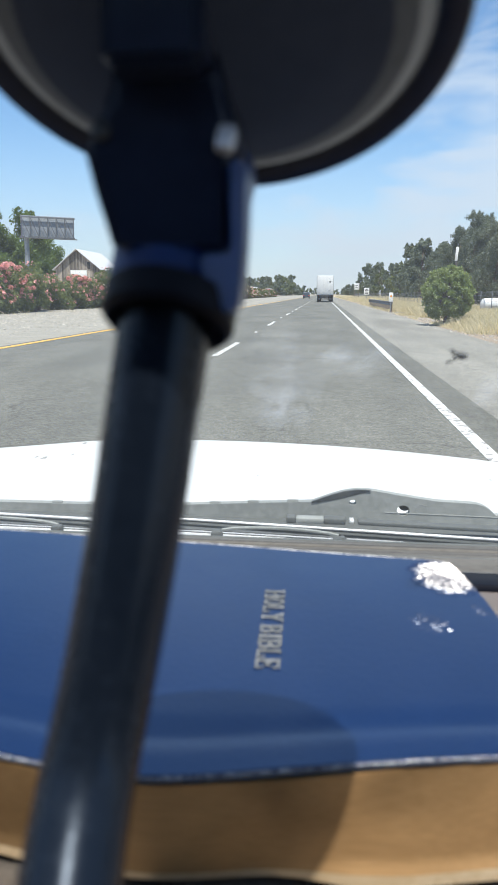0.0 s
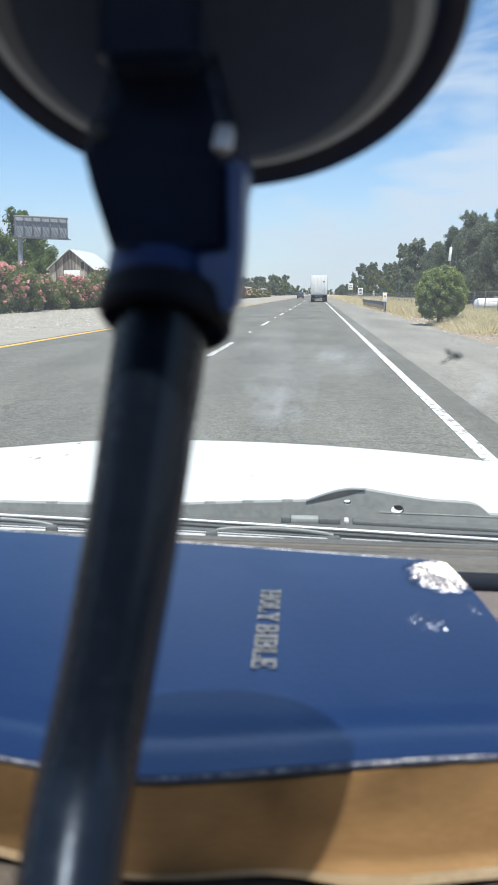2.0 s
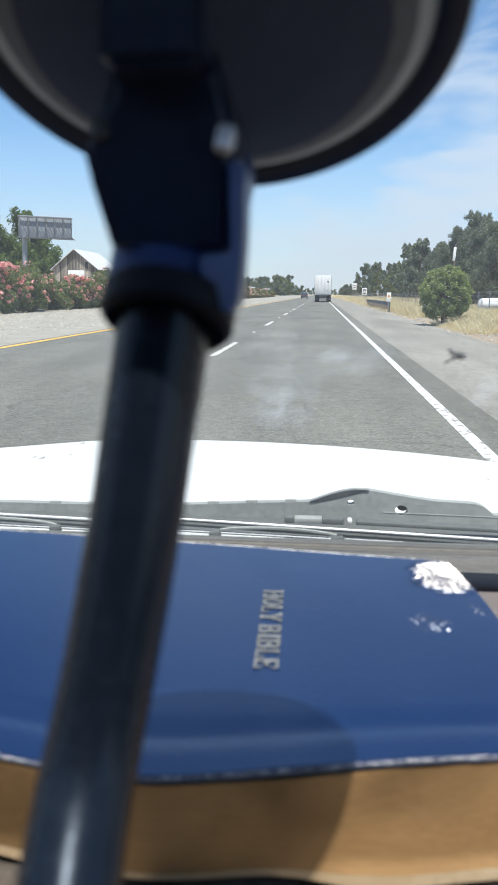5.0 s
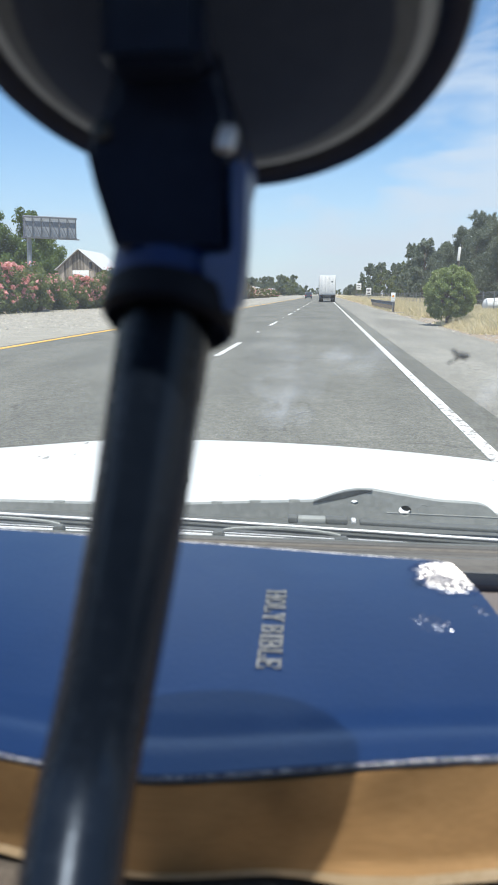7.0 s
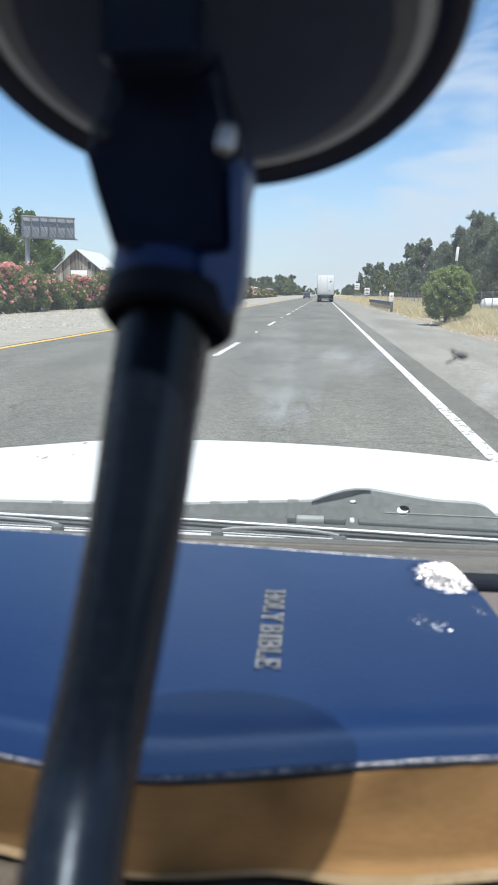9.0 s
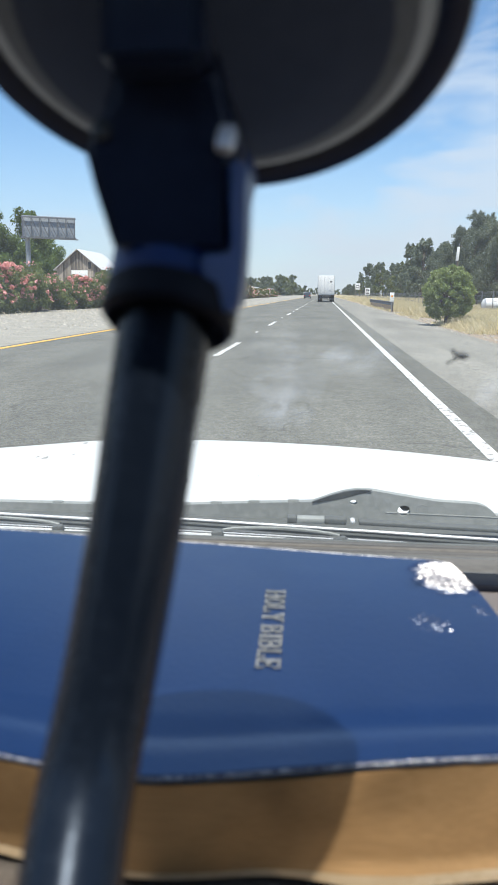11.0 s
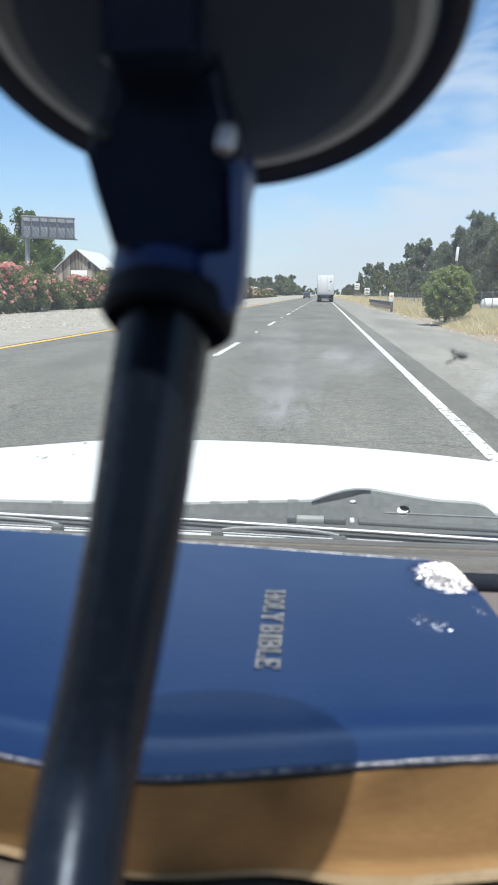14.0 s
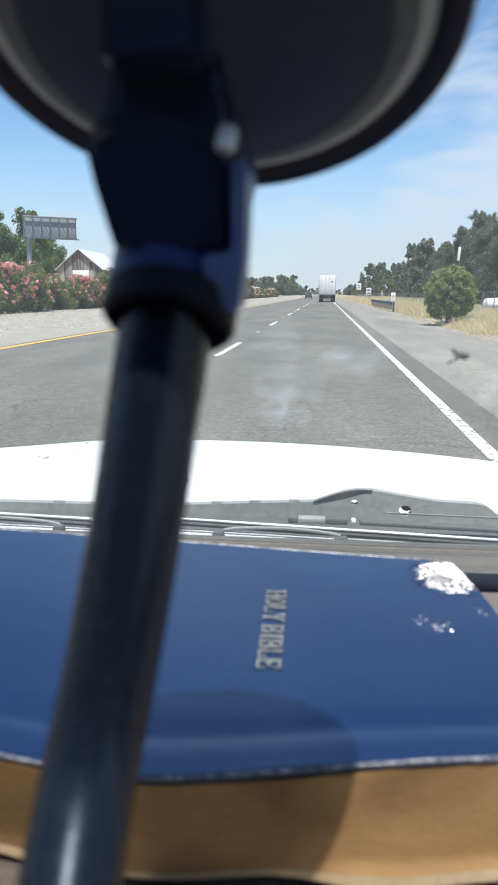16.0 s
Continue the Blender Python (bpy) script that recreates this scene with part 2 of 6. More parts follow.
M_OLE = leaf_mat("oleander_leaf", (0.10, 0.13, 0.05), (0.20, 0.22, 0.10))
M_OLE_DRY = leaf_mat("oleander_leaf_dry", (0.12, 0.11, 0.05), (0.22, 0.17, 0.08))
M_PINK = leaf_mat("blossom_pink", (0.60, 0.22, 0.23), (0.78, 0.43, 0.42))
M_CREAM = leaf_mat("blossom_cream", (0.62, 0.50, 0.42), (0.75, 0.66, 0.55))
M_EUC = leaf_mat("grey_green_leaf", (0.070, 0.086, 0.066), (0.19, 0.212, 0.165))
M_OLIVE = leaf_mat("olive_leaf", (0.105, 0.125, 0.066), (0.20, 0.22, 0.12))
M_YOUNG = leaf_mat("young_leaf", (0.12, 0.165, 0.06), (0.28, 0.32, 0.14))
M_GREEN = leaf_mat("green_leaf", (0.055, 0.092, 0.025), (0.145, 0.19, 0.062))
M_BARK = mat("bark", (0.10, 0.075, 0.055), (0.19, 0.15, 0.115), 0.95, scale=3.0, fine=18.0, bump=0.8, stretch=(1, 1, 0.3))
M_WHITE_PAINT = mat("white_car_paint", (0.82, 0.82, 0.80), (0.77, 0.77, 0.75), 0.34, scale=2.0, fine=30.0, coat=0.2, mottle=0.9, spec=0.35)
M_BLACK = mat("black_plastic", (0.0100, 0.0150, 0.0320), (0.0155, 0.0220, 0.0430), 0.32, scale=30.0, fine=400.0, bump=0.04, rough_var=0.04, spec=0.35)
M_ARM = mat("glossy_black_arm", (0.0045, 0.0072, 0.0125), (0.007, 0.0105, 0.0170), 0.25, scale=30.0, fine=400.0, bump=0.04, rough_var=0.04, spec=0.28)
M_ARM.node_tree.nodes["Principled BSDF"].inputs["Specular Tint"].default_value = (0.68, 0.82, 1.0, 1)
M_PAPER = mat("sunlit_page_foot", (0.42, 0.29, 0.155), (0.62, 0.47, 0.29), 0.30, metal=0.5, scale=60.0, fine=2500.0, bump=0.4, stretch=(0.03, 1, 1), mottle=0.5)
# two lip tones: light through the cup's edge, fading inward, put into colour
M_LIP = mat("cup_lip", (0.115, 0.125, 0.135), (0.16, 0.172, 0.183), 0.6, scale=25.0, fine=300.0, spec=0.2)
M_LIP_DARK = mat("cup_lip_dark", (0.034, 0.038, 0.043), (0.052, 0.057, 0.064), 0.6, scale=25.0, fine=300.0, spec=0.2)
M_SOCKET = mat("dark_blue_plastic", (0.006, 0.023, 0.100), (0.010, 0.034, 0.130), 0.42, scale=30.0, fine=300.0, spec=0.3)
M_FLANGE = mat("pale_blue_plastic", (0.13, 0.18, 0.30), (0.17, 0.225, 0.36), 0.35, scale=30.0, fine=300.0, spec=0.4)
M_COLLAR = mat("matt_black_collar", (0.004, 0.005, 0.009), (0.007, 0.008, 0.013), 0.55, scale=30.0, fine=300.0, spec=0.12)
M_CUP = mat("smoky_cup", (0.0170, 0.0205, 0.0290), (0.0250, 0.0295, 0.0395), 0.62, scale=25.0, fine=300.0, rough_var=0.06, spec=0.12)
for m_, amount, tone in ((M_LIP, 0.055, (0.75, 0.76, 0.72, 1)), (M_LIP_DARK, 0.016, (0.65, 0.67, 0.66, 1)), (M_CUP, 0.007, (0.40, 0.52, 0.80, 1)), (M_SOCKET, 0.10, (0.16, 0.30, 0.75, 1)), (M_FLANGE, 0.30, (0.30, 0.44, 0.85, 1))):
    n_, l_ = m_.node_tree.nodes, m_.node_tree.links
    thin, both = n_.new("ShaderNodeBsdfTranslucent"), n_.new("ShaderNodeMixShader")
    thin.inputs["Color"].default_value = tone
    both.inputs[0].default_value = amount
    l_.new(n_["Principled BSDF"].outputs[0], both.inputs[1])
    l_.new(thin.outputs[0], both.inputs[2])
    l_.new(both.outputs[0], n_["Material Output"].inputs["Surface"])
M_RUBBER = mat("rubber", (0.02, 0.02, 0.021), (0.035, 0.035, 0.035), 0.8, scale=8.0, fine=120.0, bump=0.2)
M_PAD = mat("ribbed_pad", (0.060, 0.052, 0.044), (0.115, 0.098, 0.080), 0.5, scale=40.0, fine=600.0, bump=0.6, mottle=0.6)
M_BRACKET = mat("grey_bracket", (0.232, 0.240, 0.228), (0.305, 0.313, 0.298), 0.65, scale=14.0, fine=160.0, bump=0.15, rough_var=0.08, spec=0.25)
M_COWL = mat("weathered_grey_plastic", (0.085, 0.09, 0.088), (0.125, 0.13, 0.126), 0.7, scale=14.0, fine=160.0, bump=0.15, rough_var=0.08, spec=0.25)
M_DASHPANEL = mat("grey_brown_panel", (0.10, 0.094, 0.082), (0.145, 0.137, 0.12), 0.65, scale=18.0, fine=160.0, bump=0.15, spec=0.25)
M_DARKTRIM = mat("dark_trim", (0.03, 0.03, 0.03), (0.055, 0.054, 0.05), 0.5, scale=20.0, fine=200.0, bump=0.1)
M_STEEL = mat("bare_steel", (0.62, 0.62, 0.61), (0.48, 0.48, 0.47), 0.28, metal=1.0, scale=20.0, fine=200.0)
# pale tone holds the sun's glint on the wiper rods and screw head
M_BRIGHT = mat("bright_metal", (0.85, 0.85, 0.84), (0.6, 0.6, 0.6), 0.42, metal=0.35, scale=30.0, fine=300.0)
M_DROP = mat("dried_dropping", (0.20, 0.195, 0.18), (0.45, 0.44, 0.41), 0.8, scale=200.0, fine=900.0)
M_DASH = mat("tan_dash_vinyl", (0.135, 0.114, 0.100), (0.175, 0.150, 0.132), 0.7, scale=20.0, fine=500.0, bump=0.3)
M_LEATHER = mat("blue_leather", (0.0012, 0.0060, 0.028), (0.0020, 0.0084, 0.038), 0.33, scale=14.0, fine=60.0, bump=0.10, bump_scale=480.0, mottle=0.9, rough_var=0.04, spec=1.0)
LN, LL = M_LEATHER.node_tree.nodes, M_LEATHER.node_tree.links
LB = LN["Principled BSDF"]
LB.inputs["IOR"].default_value = 1.74
LB.inputs["Coat Weight"].default_value = 0.30
LB.inputs["Coat Roughness"].default_value = 0.20


def leather_spot(cx, cy, rx, ry):
    """One inside a soft oval on the cover, nought outside it."""
    co, mp, ln, mr = LN.new("ShaderNodeTexCoord"), LN.new("ShaderNodeMapping"), LN.new("ShaderNodeVectorMath"), LN.new("ShaderNodeMapRange")
    mp.inputs["Location"].default_value = (-cx / rx, -cy / ry, 0)
    mp.inputs["Scale"].default_value = (1 / rx, 1 / ry, 0)
    ln.operation = "LENGTH"
    mr.interpolation_type = "SMOOTHSTEP"
    mr.inputs["From Min"].default_value, mr.inputs["From Max"].default_value = 1.0, 0.0
    LL.new(co.outputs["Object"], mp.inputs["Vector"])
    LL.new(mp.outputs["Vector"], ln.inputs[0])
    LL.new(ln.outputs["Value"], mr.inputs["Value"])
    return mr.outputs["Result"]


def leather_math(op, a, b):
    m = LN.new("ShaderNodeMath")
    m.operation = op
    for i, x in enumerate((a, b)):
        if isinstance(x, float):
            m.inputs[i].default_value = x
        else:
            LL.new(x, m.inputs[i])
    return m.outputs[0]


# sun glint put into the corner: creased grain tilted sunward, reflection tint whitened
l_co, l_vor, l_no = LN.new("ShaderNodeTexCoord"), LN.new("ShaderNodeTexVoronoi"), LN.new("ShaderNodeTexNoise")
l_vor.feature = "SMOOTH_F1"
l_vor.inputs["Scale"].default_value, l_vor.inputs["Smoothness"].default_value = 420.0, 0.35
l_no.inputs["Scale"].default_value, l_no.inputs["Detail"].default_value = 130.0, 2.0
LL.new(l_co.outputs["Object"], l_vor.inputs["Vector"])
LL.new(l_co.outputs["Object"], l_no.inputs["Vector"])
l_cell = LN.new("ShaderNodeTexVoronoi")
l_cell.inputs["Scale"].default_value = 420.0
LL.new(l_co.outputs["Object"], l_cell.inputs["Vector"])
l_rnd = LN.new("ShaderNodeSeparateColor")
LL.new(l_cell.outputs["Color"], l_rnd.inputs[0])
corner = leather_math("ADD", leather_spot(0.0480, 0.0625, 0.0195, 0.0275), leather_math("MULTIPLY", leather_math("SUBTRACT", l_rnd.outputs[0], 0.5), 0.22))
l_edge = LN.new("ShaderNodeMapRange")
l_edge.inputs["From Min"].default_value, l_edge.inputs["From Max"].default_value = 0.22, 0.46
LL.new(corner, l_edge.inputs["Value"])
l_fleck = LN.new("ShaderNodeTexVoronoi")
l_fleck.inputs["Scale"].default_value = 1100.0
LL.new(l_co.outputs["Object"], l_fleck.inputs["Vector"])
l_fr = LN.new("ShaderNodeSeparateColor")
LL.new(l_fleck.outputs["Color"], l_fr.inputs[0])
glint_fleck = leather_math("MAXIMUM", leather_spot(0.0360, 0.0185, 0.0150, 0.0150), leather_spot(0.0540, 0.0310, 0.0070, 0.0110))
glint_fleck = leather_math("MULTIPLY", leather_math("GREATER_THAN", leather_math("MULTIPLY", glint_fleck, l_fr.outputs[1]), 0.50), l_no.outputs["Fac"])
turn = leather_math("MAXIMUM", l_edge.outputs["Result"], glint_fleck)
core = leather_spot(0.0520, 0.0705, 0.0120, 0.0150)
crease = leather_math("MULTIPLY", leather_math("MULTIPLY", turn, leather_math("SUBTRACT", 1.0, leather_math("MULTIPLY", core, 0.9))), 0.00062)
# reflection goes from blue to white where the glint is put in
l_glint = LN.new("ShaderNodeMixRGB")
l_glint.inputs[1].default_value, l_glint.inputs[2].default_value = (0.22, 0.50, 1.0, 1), (1.0, 0.98, 0.94, 1)
LL.new(turn, l_glint.inputs[0])
LL.new(l_glint.outputs[0], LB.inputs["Specular Tint"])
l_tilt, l_add, l_geo = LN.new("ShaderNodeVectorMath"), LN.new("ShaderNodeVectorMath"), LN.new("ShaderNodeNewGeometry")
l_tilt.operation = "SCALE"
l_tilt.inputs[0].default_value = (-0.10, -0.933, 0.0)
LL.new(turn, l_tilt.inputs["Scale"])
LL.new(l_geo.outputs["Normal"], l_add.inputs[0])
LL.new(l_tilt.outputs["Vector"], l_add.inputs[1])
l_nrm = LN.new("ShaderNodeVectorMath")
l_nrm.operation = "NORMALIZE"
LL.new(l_add.outputs["Vector"], l_nrm.inputs[0])
l_bump = LN.new("ShaderNodeBump")
l_bump.inputs["Strength"].default_value, l_bump.inputs["Distance"].default_value = 1.0, 1.0
LL.new(leather_math("MULTIPLY", l_vor.outputs["Distance"], crease), l_bump.inputs["Height"])
LL.new(l_nrm.outputs["Vector"], l_bump.inputs["Normal"])
l_grain = LB.inputs["Normal"].links[0].from_node
LL.new(l_bump.outputs["Normal"], l_grain.inputs["Normal"])
LL.new(l_grain.outputs["Normal"], LB.inputs["Coat Normal"])
M_GOLD = mat("gilt_edge", (0.37, 0.222, 0.096), (0.53, 0.332, 0.155), 0.66, metal=0.74, scale=40.0, fine=1600.0, bump=0.4, bump_scale=2200.0, stretch=(0.02, 1, 1), mottle=0.9)
GN, GL = M_GOLD.node_tree.nodes, M_GOLD.node_tree.links
g_co, g_no, g_mr, g_sc = GN.new("ShaderNodeTexCoord"), GN.new("ShaderNodeTexNoise"), GN.new("ShaderNodeMapRange"), GN.new("ShaderNodeVectorMath")
g_no.inputs["Scale"].default_value, g_no.inputs["Detail"].default_value, g_no.inputs["Distortion"].default_value = 15.0, 3.0, 0.6
g_mr.inputs["From Min"].default_value, g_mr.inputs["From Max"].default_value = 0.40, 0.60
g_mr.inputs["To Min"].default_value, g_mr.inputs["To Max"].default_value = 0.62, 1.16
g_sc.operation = "SCALE"
GL.new(g_co.outputs["Object"], g_no.inputs["Vector"])
GL.new(g_no.outputs["Fac"], g_mr.inputs["Value"])
GL.new(GN["Principled BSDF"].inputs["Base Color"].links[0].from_socket, g_sc.inputs[0])
GL.new(g_mr.outputs["Result"], g_sc.inputs["Scale"])
GL.new(g_sc.outputs["Vector"], GN["Principled BSDF"].inputs["Base Color"])
M_LETTER = mat("gilt_letter", (0.24, 0.235, 0.20), (0.46, 0.445, 0.39), 0.35, metal=0.6, scale=300.0, fine=900.0)
M_FOIL = mat("worn_bright_edge", (0.10, 0.11, 0.13), (0.75, 0.75, 0.74), 0.35, scale=60.0, fine=900.0, bump=0.5, mottle=0.4)
# pale mottling adds to the colour the sparkle of sun on the edge
M_ROLL = mat("rolled_leather_edge", (0.010, 0.018, 0.05), (0.22, 0.23, 0.26), 0.16, scale=300.0, fine=700.0, bump=1.0, mottle=0.4, spec=0.7)
M_TRAILER = mat("trailer_white", (0.74, 0.74, 0.73), (0.66, 0.66, 0.65), 0.5, scale=0.7, fine=9.0, mottle=0.8)
M_ALU = mat("aluminium_trim", (0.55, 0.56, 0.57), (0.45, 0.46, 0.47), 0.35, metal=0.8)
M_RED = mat("red_paint", (0.52, 0.035, 0.03), (0.42, 0.03, 0.03), 0.35, coat=0.3)
M_REDLAMP = mat("red_lamp", (0.55, 0.02, 0.02), (0.45, 0.02, 0.02), 0.25)
M_DGLASS = mat("tinted_glass", (0.02, 0.025, 0.03), (0.03, 0.035, 0.04), 0.08)
M_SILVER = mat("silver_car_paint", (0.45, 0.46, 0.47), (0.4, 0.41, 0.42), 0.3, metal=0.5, coat=0.5)
M_DARKCAR = mat("dark_car_paint", (0.04, 0.045, 0.055), (0.05, 0.055, 0.065), 0.25, coat=0.6)
M_WOOD = mat("weathered_board", (0.13, 0.11, 0.092), (0.36, 0.31, 0.26), 0.9, scale=1.5, fine=12.0, bump=0.5, obj_random=0.6, stretch=(6, 6, 0.4))
M_ROOF = mat("metal_roof", (0.62, 0.61, 0.6), (0.72, 0.71, 0.7), 0.5, metal=0.2, scale=0.6, fine=5.0)
M_GALV = mat("galvanised_steel", (0.24, 0.255, 0.27), (0.36, 0.375, 0.39), 0.5, metal=0.6, scale=2.0, fine=25.0, mottle=0.8)
M_RAIL = mat("weathered_rail", (0.11, 0.115, 0.125), (0.17, 0.175, 0.185), 0.6, metal=0.3, scale=2.0, fine=25.0, mottle=0.8)
M_SIGN = mat("white_sign", (0.76, 0.76, 0.74), (0.7, 0.7, 0.68), 0.45, scale=3.0)
M_SIGNINK = mat("black_ink", (0.03, 0.03, 0.03), (0.05, 0.05, 0.05), 0.5)
M_ORANGE = mat("amber_reflector", (0.85, 0.36, 0.03), (0.78, 0.3, 0.03), 0.4)
M_YELLOW = mat("yellow_sign", (0.85, 0.48, 0.02), (0.8, 0.43, 0.02), 0.4)
M_TIMBER = mat("treated_post", (0.16, 0.13, 0.10), (0.24, 0.20, 0.16), 0.9, scale=6.0, fine=40.0, bump=0.4)
M_PANEL = mat("billboard_panel", (0.20, 0.22, 0.25), (0.30, 0.32, 0.35), 0.6, scale=0.6, fine=5.0)
M_GLASS = glass_mat("windscreen_glass", gloss=0.010, dust=0.018)
M_SMEAR = smear_mat("dried_smear", (0.76, 0.80, 0.82), 0.34, 120.0)
M_STREAK = smear_mat("wiper_streak", (0.76, 0.80, 0.82), 0.32, 90.0)
M_SPLAT = mat("dark_splat", (0.015, 0.015, 0.017), (0.04, 0.04, 0.04), 0.9, fine=600.0)
SN, SL = M_SPLAT.node_tree.nodes, M_SPLAT.node_tree.links
s_tr, s_mx = SN.new("ShaderNodeBsdfTransparent"), SN.new("ShaderNodeMixShader")
s_mx.inputs[0].default_value = 0.42
SL.new(s_tr.outputs[0], s_mx.inputs[1])
SL.new(SN["Principled BSDF"].outputs[0], s_mx.inputs[2])
SL.new(s_mx.outputs[0], SN["Material Output"].inputs["Surface"])


# ---------- building helpers ----------
def box(bm, c, s, bevel=0.0, rot=None):
    m = Matrix.Translation(c) @ (rot or Matrix()) @ Matrix.Diagonal((*s, 1))
    r = bmesh.ops.create_cube(bm, size=1.0, matrix=m)
    if bevel:
        edges = list({e for v in r["verts"] for e in v.link_edges})
        bmesh.ops.bevel(bm, geom=edges, offset=bevel, segments=2, affect="EDGES", profile=0.5)


def rod(bm, p, q, r0, r1=None, seg=12):
    p, q = Vector(p), Vector(q)
    d = q - p
    m = Matrix.Translation((p + q) / 2) @ d.to_track_quat("Z", "Y").to_matrix().to_4x4()
    bmesh.ops.create_cone(bm, cap_ends=True, segments=seg, radius1=r0, radius2=r0 if r1 is None else r1, depth=d.length, matrix=m)


def turned(bm, p, axis, profile, seg=32, cap=True):
    """A turned body: profile of (distance along the axis, radius)."""
    q = Vector(axis).to_track_quat("Z", "Y").to_matrix()
    rings = []
    for a, r in profile:
        rings.append([bm.verts.new(Vector(p) + q @ Vector((r * math.cos(2 * math.pi * i / seg), r * math.sin(2 * math.pi * i / seg), a))) for i in range(seg)])
    for u, v in zip(rings, rings[1:]):
        for i in range(seg):
            bm.faces.new((u[i], u[(i + 1) % seg], v[(i + 1) % seg], v[i]))
    if cap:
        bm.faces.new(rings[0][::-1])
        bm.faces.new(rings[-1])


def prism(bm, outline, y0, y1, axis="y"):
    """An outline of (a, b) drawn out along an axis."""
    put = {"y": lambda a, b, t: (a, t, b), "x": lambda a, b, t: (t, a, b), "z": lambda a, b, t: (a, b, t)}[axis]
    lo = [bm.verts.new(put(a, b, y0)) for a, b in outline]
    hi = [bm.verts.new(put(a, b, y1)) for a, b in outline]
    n = len(lo)
    for i in range(n):
        bm.faces.new((lo[i], lo[(i + 1) % n], hi[(i + 1) % n], hi[i]))
    bm.faces.new(lo[::-1])
    bm.faces.new(hi)


def finish(name, bm, material, smooth=True):
    bmesh.ops.recalc_face_normals(bm, faces=bm.faces)
    me = bpy.data.meshes.new(name)
    bm.to_mesh(me)
    bm.free()
    me.materials.append(material)
    if smooth:
        me.polygons.foreach_set("use_smooth", [True] * len(me.polygons))
        me.set_sharp_from_angle(angle=radians(38))
    return me


def part(name, bm, material, parent=None, label="", smooth=True):
    ob = new(name, finish(name, bm, material, smooth))
    ob.parent = parent
    if label:
        ob["label"] = label
    return ob


def thing(name, label, category, loc=(0, 0, 0), group="", rz=0.0):
    ob = new(name)
    ob.empty_display_size = 0.2
    ob.matrix_basis = pose(*loc, 0, 0, rz)
    return tagged(ob, label, category, group)


def raw(name, verts, faces, mats, parent=None, index=None):
    me = bpy.data.meshes.new(name)
    me.from_pydata([tuple(v) for v in verts], [], [tuple(f) for f in faces])
    for m in mats:
        me.materials.append(m)
    if index is not None:
        me.polygons.foreach_set("material_index", index)
    ob = new(name, me)
    ob.parent = parent
    return ob


def grid(fn, nu, nv):
    """Vertices and faces of a sheet fn(u, v) with u, v from 0 to 1."""
    v = [fn(i / nu, j / nv) for j in range(nv + 1) for i in range(nu + 1)]
    f = [(j * (nu + 1) + i, j * (nu + 1) + i + 1, (j + 1) * (nu + 1) + i + 1, (j + 1) * (nu + 1) + i) for j in range(nv) for i in range(nu)]
    return v, f


def slab(bm, fn, nu, nv, drop):
    """A closed sheet of some thickness: fn(u, v) above, the same moved by drop below."""
    v, f = grid(fn, nu, nv)
    d = Vector(drop)
    top = [bm.verts.new(p) for p in v]
    low = [bm.verts.new(Vector(p) + d) for p in v]
    for q in f:
        bm.faces.new([top[i] for i in q])
        bm.faces.new([low[i] for i in q[::-1]])
    rim = [i for i in range(nu)] + [nu + j * (nu + 1) for j in range(nv)] + [nv * (nu + 1) + i for i in range(nu, 0, -1)] + [j * (nu + 1) for j in range(nv, 0, -1)]
    for a, b in zip(rim, rim[1:] + rim[:1]):
        bm.faces.new((top[b], top[a], low[a], low[b]))


def leaves(rng, centres, radii, n, size, long=1.8, flat=0.75, droop=0.0):
    """n small folded leaves spread through clumps; returns vertices and faces."""
    centres, radii = np.asarray(centres, float), np.asarray(radii, float)
    w = radii ** 2
    k = rng.choice(len(centres), n, p=w / w.sum())
    d = rng.normal(size=(n, 3))
    d /= np.linalg.norm(d, axis=1)[:, None]
    r = rng.random(n) ** 0.45
    pos = centres[k] + d * (r * radii[k])[:, None] * np.array([1, 1, flat])
    a = rng.normal(size=(n, 3)) + d * 0.7
    a[:, 2] -= droop
    a /= np.linalg.norm(a, axis=1)[:, None]
    b = np.cross(a, rng.normal(size=(n, 3)))
    b /= np.linalg.norm(b, axis=1)[:, None] + 1e-9
    s = size * (0.6 + 0.8 * rng.random(n))[:, None]
    v = np.stack([pos - a * s * long / 2, pos + b * s / 2, pos + a * s * long / 2, pos - b * s / 2], 1).reshape(-1, 3)
    return v, np.arange(4 * n).reshape(-1, 4)


# ---------- setting: ground, highway, markings ----------
gv, gf = grid(lambda u, v: (-3000 + 6000 * u, -1500 + 5500 * v, 0.0), 12, 11)
tagged(raw("ground", gv, gf, [M_GROUND]), "dry tan earth reaching to the horizon", "ground", kind="structure")
Y0, Y1 = -420.0, 2600.0


def strip(name, x0, x1, z0, z1, material, label, category, y0=Y0, y1=Y1, seg=30):
    bm = bmesh.new()
    slab(bm, lambda u, v: (x0 + (x1 - x0) * u, y0 + (y1 - y0) * v, z0 + (z1 - z0) * u), 2, seg, (0, 0, -0.12))
    ob = new(name, finish(name, bm, material, False))
    return tagged(ob, label, category, kind="structure")


road = strip("road", -7.62, 1.75, 0.05, 0.05, M_ROAD, "dark grey cracked asphalt highway with two lanes", "road")
strip("shoulder_right", 1.75, 4.45, 0.046, 0.02, M_SHOULDER, "pale worn asphalt shoulder beside the lane", "shoulder")
strip("shoulder_left", -8.85, -7.62, 0.03, 0.046, M_GRAVEL, "pale narrow gravel shoulder beside the median", "shoulder")
strip("median", -24.0, -8.85, 0.012, 0.026, M_GRAVEL, "pale gravel median strip with scattered stones", "median")
